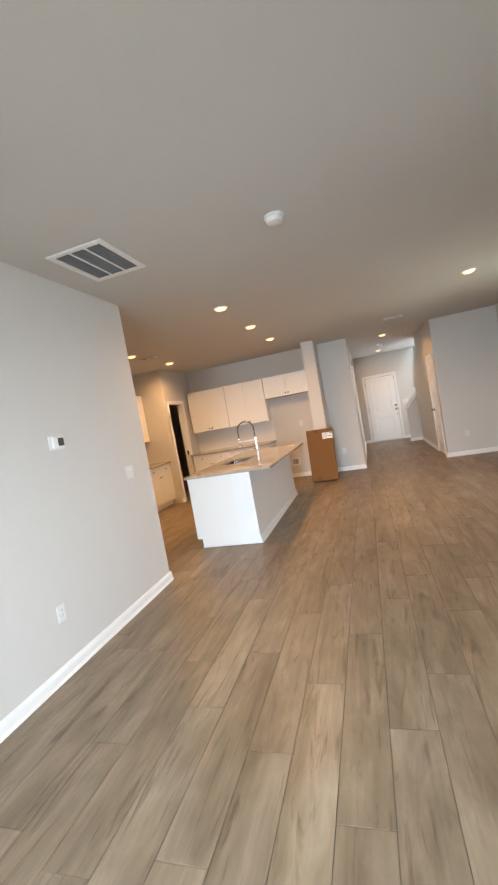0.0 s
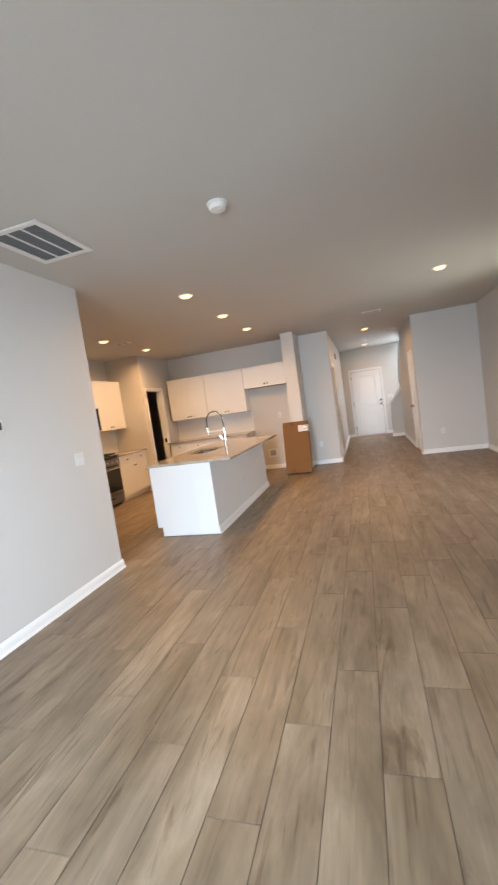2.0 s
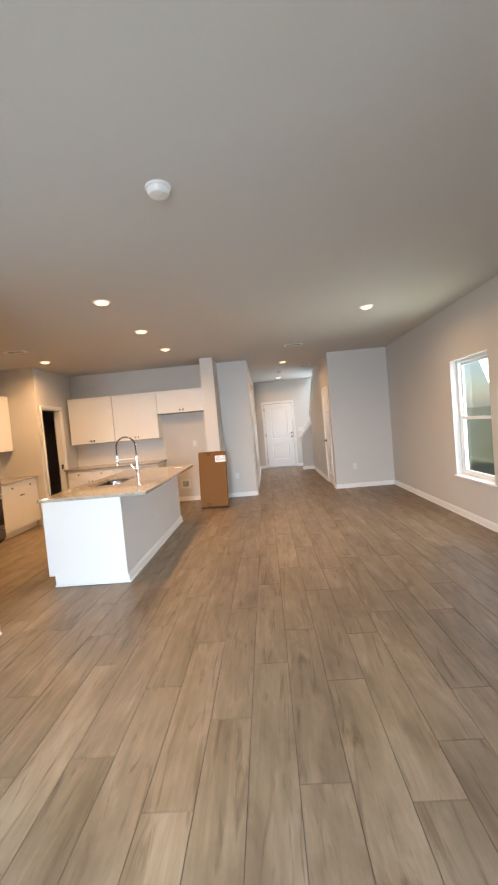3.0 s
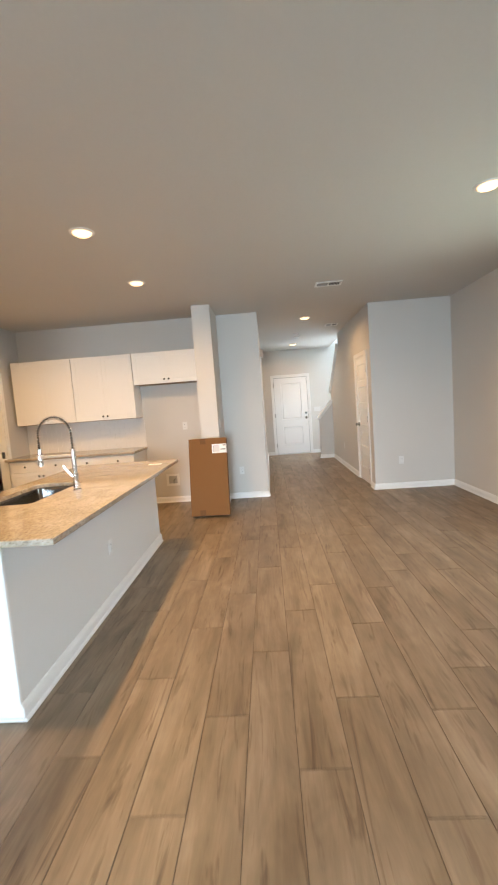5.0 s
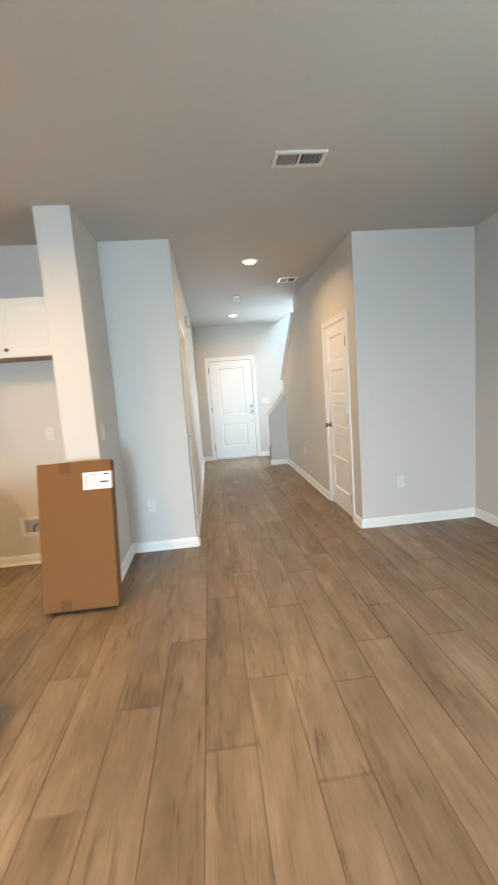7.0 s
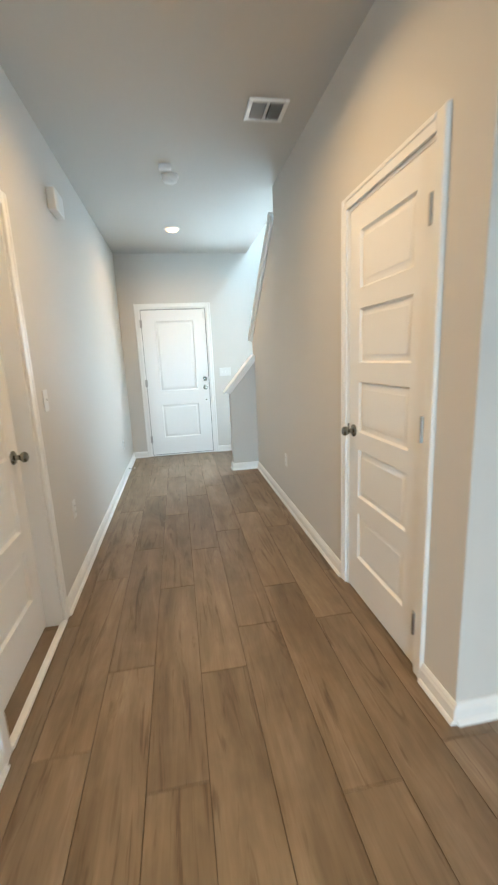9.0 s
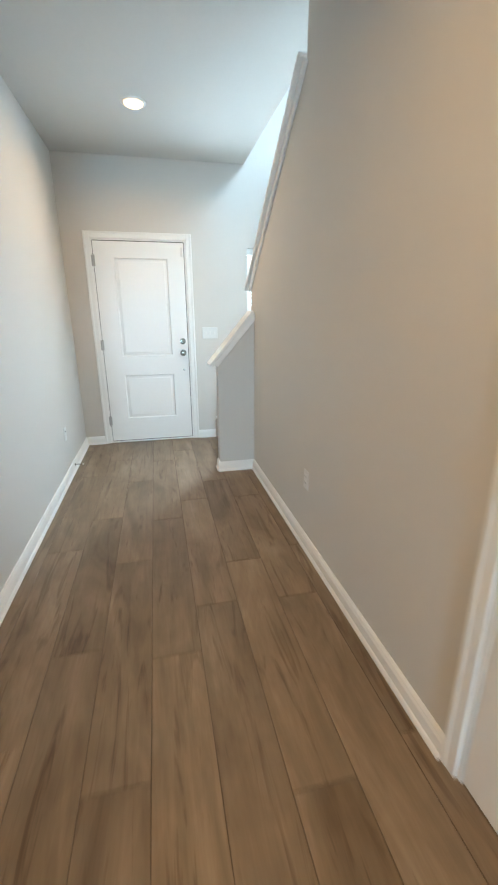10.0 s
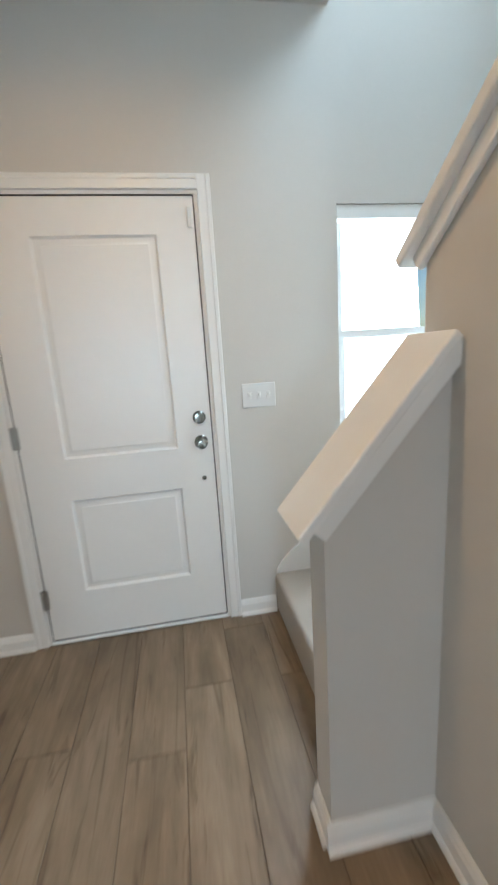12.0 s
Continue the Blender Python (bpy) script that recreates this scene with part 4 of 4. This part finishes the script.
for gx0 in (0.02, 0.265, 0.51):
    bmx = bmesh.new()
    for k in range(4):
        yy = 0.05 + k * 0.165
        box(gx0, gx0 + 0.225, yy, yy + 0.014, 0.925, 0.945, 0.003, bmx)
    for xx in (gx0, gx0 + 0.105, gx0 + 0.211):
        box(xx, xx + 0.014, 0.05, 0.56, 0.912, 0.94, 0.003, bmx)
    for xx in (gx0, gx0 + 0.211):
        for yy in (0.05, 0.546):
            box(xx, xx + 0.014, yy, yy + 0.014, 0.9045, 0.93, 0, bmx)
    part("grate", bmx, IRON, rng, "black cast iron grate")
part("backguard", box(0.0, 0.752, 0.585, 0.62, 0.905, 0.96, 0.004), STEEL, rng)

mw = base("microwave", Matrix.Translation((-4.62, 4.776, 1.355)) @ LM, "stainless over-the-range microwave with black glass door", "microwave")
part("body", box(0, 0.748, 0.02, 0.376, 0, 0.42, 0.004), STEEL, mw)
md = part("door", box(0.004, 0.56, 0, 0.02, 0.02, 0.415, 0.004), STEEL, mw)
part("door_glass", box(0.03, 0.53, -0.003, 0.0, 0.06, 0.38, 0.001), BLACKG, md)
part("door_handle", tube([(0.575, -0.035, 0.07), (0.575, -0.04, 0.21), (0.575, -0.035, 0.36)], 0.009, 10), STEEL, mw, smooth=True)
part("control_panel", box(0.59, 0.744, 0, 0.02, 0.02, 0.415, 0.004), BLACKG, mw)

# tiled splashback above the back worktop: running-bond tiles on a thin bed
splash = base("splashback", pose(-4.245, HALL_Y - 0.012, TOP), "white glazed brick-tile splashback above the worktop", "splashback", kind="structure")
SW, SH = 4.245 - 2.41, UZ0 - TOP - 0.001
part("mortar_bed", box(0, SW, 0.004, 0.0115, 0.0005, SH), material("pale_tile_grout", (0.72, 0.70, 0.67), rough=0.9, grain=0.08, scale=90), splash)
tw, th = 0.152, 0.076
rows = int(SH / th) + 1
meshes = {}
for r in range(rows):
    z0, z1 = r * th + 0.0006, min((r + 1) * th - 0.0006, SH)
    x = -tw / 2 if r % 2 else 0.0
    while x < SW:
        a, c = max(x, 0) + 0.0006, min(x + tw, SW) - 0.0006
        if c - a > 0.01 and z1 - z0 > 0.01:
            key = (round(c - a, 4), round(z1 - z0, 4))
            if key not in meshes:
                bmx = box(0, c - a, 0, 0.0055, 0, z1 - z0, 0.0007)
                t = part("tile", bmx, TILE, splash)
                meshes[key] = t.data
            else:
                t = new("tile", meshes[key])
                t.parent = splash
            t.location = (a, 0, z0)
        x += tw

# island
IX0, IX1, IY0, IY1 = -2.59, -1.80, 3.475, 5.99
isl = base("kitchen_island", pose(IX1, IY0, 0), "painted kitchen island base with white end panels", "kitchen island")


def ipart(name, bmx, mat, label=""):
    o = part(name, bmx, mat, isl, label)
    o.matrix_parent_inverse = Matrix.Translation((-IX1, -IY0, 0))
    return o


body = box(IX0 + 0.02, IX1 - 0.30, IY0 + 0.012, IY1 - 0.01, 0.105, 0.60)
box(IX0 + 0.02, IX1 - 0.30, IY0 + 0.012, 4.10, 0.604, TOP - 0.034, 0.0, body)
box(IX0 + 0.02, IX1 - 0.30, 5.06, IY1 - 0.01, 0.604, TOP - 0.034, 0.0, body)
ipart("cabinet_body", body, CABW)
ipart("toe_kick", box(IX0 + 0.085, IX1 - 0.30, IY0 + 0.012, IY1 - 0.01, 0.004, 0.105), CABW)
ipart("seating_wall", box(IX1 - 0.30, IX1, IY0 + 0.004, IY1, 0.004, TOP - 0.034), PALE, "drywall side under the overhang, paler than the walls")
# near end: wide flat panel notched for the toe kick, beside a narrow proud post
bm = bmesh.new()
pts = [(IX0, 0.11), (IX0 + 0.06, 0.11), (IX0 + 0.06, 0.004), (IX1 - 0.24, 0.004), (IX1 - 0.24, TOP - 0.034), (IX0, TOP - 0.034)]
v = [[bm.verts.new((x, y, z)) for x, z in pts] for y in (IY0 - 0.006, IY0 + 0.012)]
bm.faces.new(v[0]), bm.faces.new(v[1][::-1])
for i in range(6):
    bm.faces.new((v[0][i], v[0][(i + 1) % 6], v[1][(i + 1) % 6], v[1][i]))
ipart("end_panel", bm, CABW, "white cabinet end panel")
ipart("corner_post", box(IX1 - 0.24, IX1 + 0.001, IY0 - 0.013, IY0 + 0.004, 0.004, TOP - 0.034, 0.002), TRIM, "white corner post")
ipart("far_panel", box(IX0, IX1 - 0.30, IY1 - 0.01, IY1 + 0.006, 0.105, TOP - 0.034), CABW)
n = 4
for k in range(n):
    y0 = IY0 + 0.02 + k * (IY1 - IY0 - 0.04) / n
    y1 = y0 + (IY1 - IY0 - 0.04) / n - 0.004
    d = ipart("door", box(0, y1 - y0, 0, 0.019, 0, TOP - 0.16, 0.0025, None, 2), CABW)
    d.matrix_parent_inverse = Matrix.Translation((-IX1, -IY0, 0))
    d.matrix_basis = Matrix.Translation((IX0, y1, 0.115)) @ Matrix.Rotation(radians(-90), 4, "Z")
for p, q, nn in (((IX1, IY0 - 0.013), (IX1, IY1 + 0.016), (1, 0)), ((IX1 - 0.30, IY1 + 0.001), (IX1, IY1 + 0.001), (0, 1))):
    o = profile_run("baseboard", p, q, nn, BASEB, TRIM, "", "", isl)
    o.matrix_parent_inverse = Matrix.Translation((-IX1, -IY0, 0))
o = ipart("shoe_strip", box(IX0 + 0.06, IX1 + 0.012, IY0 - 0.022, IY0 - 0.013, 0.004, 0.022, 0.003), TRIM)

# worktop with the sink's cut-out
SX0, SX1, SY0, SY1 = -2.47, -2.09, 4.20, 4.96
CX0, CX1, CY0, CY1 = -2.62, -1.535, 3.44, 6.02
bm = bmesh.new()
corners = ((CX1, CY1), (CX0, CY1), (CX0, CY0), (CX1, CY0))
hole = []
for (cx, cy), a0 in zip(((SX1 - 0.05, SY1 - 0.05), (SX0 + 0.05, SY1 - 0.05), (SX0 + 0.05, SY0 + 0.05), (SX1 - 0.05, SY0 + 0.05)), (0, 90, 180, 270)):
    hole.append([(cx + 0.05 * math.cos(radians(a0 + 18 * s)), cy + 0.05 * math.sin(radians(a0 + 18 * s))) for s in range(6)])
layers = []
for z in (TOP - 0.032, TOP):
    layers.append(([bm.verts.new((x, y, z)) for x, y in corners], [[bm.verts.new((x, y, z)) for x, y in arc_] for arc_ in hole]))
for co_, ho_ in layers:
    for i in range(4):
        j = (i + 1) % 4
        for s in range(5):
            bm.faces.new((co_[i], ho_[i][s], ho_[i][s + 1]))
        bm.faces.new((co_[i], ho_[i][5], ho_[j][0], co_[j]))
for i in range(4):
    bm.faces.new((layers[0][0][i], layers[0][0][(i + 1) % 4], layers[1][0][(i + 1) % 4], layers[1][0][i]))
ins = [[v_ for arc_ in ho_ for v_ in arc_] for co_, ho_ in layers]
for i in range(len(ins[0])):
    j = (i + 1) % len(ins[0])
    bm.faces.new((ins[0][i], ins[0][j], ins[1][j], ins[1][i]))
bmesh.ops.recalc_face_normals(bm, faces=bm.faces)
bmesh.ops.bevel(bm, geom=[e for e in bm.edges if e.is_manifold and abs(e.calc_face_angle(0)) > 1], offset=0.004, segments=2, affect="EDGES", profile=0.5)
tagged(finish("island_worktop", bm, GRANITE), "polished speckled beige granite island worktop", "worktop")

sink = base("sink", pose((SX0 + SX1) / 2, (SY0 + SY1) / 2, TOP - 0.033), "undermount stainless steel sink in the island", "sink")
bm = bmesh.new()
hx, hy, dp = (SX1 - SX0) / 2 + 0.008, (SY1 - SY0) / 2 + 0.008, 0.20
loops = []
for inset, z in ((-0.015, -0.0005), (0.0, -0.001), (0.004, -0.02), (0.014, -dp + 0.03), (0.045, -dp), (0.12, -dp - 0.004)):
    loop = []
    for cx, cy, a0 in ((1, 1, 0), (-1, 1, 90), (-1, -1, 180), (1, -1, 270)):
        r = 0.05
        for k in range(5):
            a = radians(a0 + k * 22.5)
            loop.append(bm.verts.new((cx * (hx - inset - r) + r * math.cos(a), cy * (hy - inset - r) + r * math.sin(a), z)))
    loops.append(loop)
for a, c in zip(loops, loops[1:]):
    for i in range(len(a)):
        bm.faces.new((a[i], a[(i + 1) % len(a)], c[(i + 1) % len(a)], c[i]))
bm.faces.new(loops[-1])
part("basin", bm, SINKSTEEL, sink, "brushed steel basin", True)
part("drain", lathe([(0, -dp - 0.002), (0.03, -dp - 0.002), (0.043, -dp - 0.0005), (0.045, -dp - 0.003)], 20), CHROME, sink, smooth=True)

# spring-neck tap
FX, FY = -1.965, 4.585
tap = base("kitchen_tap", pose(FX, FY, TOP), "tall chrome spring-neck kitchen tap on the island", "tap")
part("body", lathe([(0, 0), (0.030, 0), (0.030, 0.006), (0.022, 0.012), (0.022, 0.115), (0.017, 0.122), (0.017, 0.29), (0.013, 0.295), (0, 0.296)], 22), CHROME, tap, smooth=True)
arc = [(0, 0, 0.29), (0, 0, 0.395)] + [(-0.122 + 0.122 * math.cos(a), 0, 0.415 + 0.122 * math.sin(a)) for a in [math.pi * k / 18 for k in range(19)]] + [(-0.244, 0, 0.365), (-0.246, 0, 0.305)]
part("neck", tube(arc, 0.006, 10), IRON, tap, "black rubber hose inside the spring", True)
pts = [Vector(p) for p in arc]
seg = [0.0]
for a, c in zip(pts, pts[1:]):
    seg.append(seg[-1] + (c - a).length)
turns, steps = 34, 34 * 10
coil = []
for s in range(steps + 1):
    dist = seg[-1] * s / steps
    i = max(k for k in range(len(seg)) if seg[k] <= dist + 1e-9)
    i = min(i, len(pts) - 2)
    p = pts[i].lerp(pts[i + 1], (dist - seg[i]) / (seg[i + 1] - seg[i]))
    d = (pts[i + 1] - pts[i]).normalized()
    side = Vector((0, 1, 0))
    up = d.cross(side)
    q = 2 * math.pi * turns * s / steps
    coil.append(p + 0.0135 * (math.cos(q) * side + math.sin(q) * up))
part("spring_coil", tube(coil, 0.0028, 5), CHROME, tap, "chrome coil spring", True)
part("spray_head", lathe([(0, 0.30), (0.014, 0.30), (0.016, 0.27), (0.016, 0.21), (0.020, 0.195), (0.020, 0.18), (0, 0.179)], 18, None, Matrix.Translation((-0.246, 0, 0.01))), CHROME, tap, smooth=True)
bmx = tube([(0, 0, 0.255), (-0.224, 0, 0.255)], 0.0105, 12)
lathe([(0.017, 0.24), (0.022, 0.242), (0.022, 0.27), (0.017, 0.272)], 18, bmx, Matrix.Translation((-0.246, 0, 0)))
part("holder_arm", bmx, SATIN, tap, "satin steel docking arm", True)
bmx = tube([(0, 0, 0.095), (0, -0.038, 0.095)], 0.015, 14)
tube([(-0.002, -0.030, 0.098), (-0.022, -0.036, 0.128), (-0.052, -0.040, 0.172), (-0.060, -0.041, 0.186)], 0.006, 8, bmx)
part("lever", bmx, CHROME, tap, smooth=True)
ob = base("paper_slip", pose(-1.70, 5.70, TOP), "small white paper slip lying on the granite", "paper")
part("sheet", box(-0.06, 0.06, -0.035, 0.035, 0.0005, 0.002), PAPER, ob)

# ---- carton leaning on the fridge nib ----
tilt = 12.5
bxw, bxh, bxt = 0.495, 1.0, 0.115
carton = base("cardboard_carton", Matrix.Translation((-1.606, 6.905, 0.007)) @ Matrix.Rotation(radians(-tilt), 4, "X"), "tall flat brown cardboard carton leaning on the wall", "carton")
bm = box(0, bxw, -bxt, 0, 0, bxh, 0.004)
part("box_body", bm, CARD, carton, "brown corrugated cardboard")
part("tape_strip", box(0.15, 0.225, -bxt - 0.0008, -bxt + 0.001, bxh - 0.075, bxh - 0.001), TAPE, carton)
part("tape_strip", box(0.115, 0.19, -bxt - 0.0008, -bxt + 0.001, 0.002, 0.075), TAPE, carton)
part("tape_strip", box(0.15, 0.225, -bxt + 0.001, -0.002, bxh - 0.0005, bxh + 0.0008), TAPE, carton)
lab = part("label", box(0.305, bxw + 0.0012, -bxt - 0.0012, -bxt + 0.001, 0.80, 0.918), PAPER, carton, "white printed shipping label")
part("print_panel", box(0.329, 0.405, -bxt - 0.0016, -bxt - 0.001, 0.815, 0.902), PALE_PRINT, lab, "pale grey printed block")
part("print_panel", box(0.321, 0.3285, -bxt - 0.0016, -bxt - 0.001, 0.818, 0.902), GREY_PRINT, lab, "grey printed strip")
part("label_fold", box(bxw - 0.001, bxw + 0.0012, -bxt - 0.0012, -bxt + 0.045, 0.80, 0.918), PAPER, lab)
for a, c, d, e in ((0.418, 0.482, 0.842, 0.853), (0.446, 0.484, 0.895, 0.905), (0.345, 0.40, 0.903, 0.906)):
    part("print_bar", box(a, c, -bxt - 0.0018, -bxt - 0.001, d, e), INK, lab)

# ---- floor planks ----
floor = base("floor", pose(0, 0, 0), "wood-look brown plank tile floor with thin dark joints", "floor", kind="structure")
part("grout_bed", cells("z", -0.08, -0.0035, (KIT_L - 0.14, LEFT_X - 0.13, HALL_L - 0.12, RIGHT_X + 0.15), (BACK_Y - 0.15, LEFT_END - 0.13, HALL_Y + 0.14, FRONT_Y + 0.15),
     lambda x, y: not (x < LEFT_X - 0.13 and y < LEFT_END - 0.13) and not (x < HALL_L - 0.12 and y > HALL_Y + 0.14)), GROUT, floor, "dark joint bed")
# floor under the added pantry depth
part("grout_bed", box(PANTRY_L - 0.14, KIT_L - 0.14, PANTRY_Y, HALL_Y + 0.14, -0.08, -0.0035), GROUT, floor)
part("grout_bed", box(PANTRY_L - 0.14, PANTRY_X - 0.01, HALL_Y + 0.14, PANTRY_END + 0.14, -0.08, -0.0035), GROUT, floor)
PW, PL, GAP = 0.204, 1.2065, 0.0032
SEAM0 = 0.093
OFFS = {-10: 0.578, -9: 0.027, -8: 0.842, -7: 0.112, -6: 0.588, -5: 1.041, -4: 0.308, -3: 0.755, -2: 1.131, -1: 0.56, 0: 1.035, 1: 0.104, 2: 0.438, 3: 0.08, 4: 0.53, 5: 0.98, 6: 0.22, 7: 0.70, 8: 1.15, 9: 0.40}
rnd = random.Random(7)
shared, extra = {}, bmesh.new()
rects = [(LEFT_X - 0.05, RIGHT_X + 0.02, BACK_Y - 0.02, LEFT_END), (KIT_L - 0.02, RIGHT_X + 0.02, LEFT_END, HALL_Y + 0.05), (HALL_L - 0.15, HALL_R + 0.05, HALL_Y + 0.05, FRONT_Y + 0.05),
         (PANTRY_L - 0.02, KIT_L - 0.02, PANTRY_Y, HALL_Y + 0.05), (PANTRY_L - 0.02, PANTRY_X - 0.05, HALL_Y + 0.05, PANTRY_END + 0.02)]
pieces = []
for k in range(-36, 12):
    xa = SEAM0 + k * PW
    o = OFFS.get(k, rnd.uniform(0, PL))
    for j in range(-5, 12):
        ya = o + j * PL
        for r in rects:
            a, c = max(xa, r[0]), min(xa + PW, r[1])
            d, e = max(ya, r[2]), min(ya + PL, r[3])
            if c - a > 0.015 and e - d > 0.015:
                if r is rects[1] and d <= LEFT_END + 1e-6 and a > LEFT_X - 0.05 and ya < LEFT_END:
                    continue
                if r is rects[2] and ya < HALL_Y + 0.05:
                    continue
                if r is rects[0] and e >= LEFT_END - 1e-6:
                    e = min(ya + PL, HALL_Y + 0.05)
                if r is rects[1] and ya + PL > HALL_Y + 0.05 and c > HALL_L - 0.10 and a < HALL_R + 0.05:
                    e = ya + PL
                pieces.append((a, c, d, e))
pieces.sort(key=lambda p: abs((p[0] + p[1]) / 2 + 0.1))
for n, (a, c, d, e) in enumerate(pieces):
    w, l = round(c - a - GAP, 4), round(e - d - GAP, 4)
    if n < 300:
        if (w, l) not in shared:
            ob = part("plank", box(0, w, 0, l, -0.009, 0.0, 0.0005), PLANK, floor)
            shared[(w, l)] = ob.data
        else:
            ob = new("plank", shared[(w, l)])
            ob.parent = floor
        ob.location = (a + GAP / 2, d + GAP / 2, 0)
    else:
        box(a + GAP / 2, c - GAP / 2, d + GAP / 2, e - GAP / 2, -0.009, 0.0, 0.0, extra)
if extra.verts:
    tagged(part("planks", extra, PLANK, floor), kind="stuff")
else:
    extra.free()
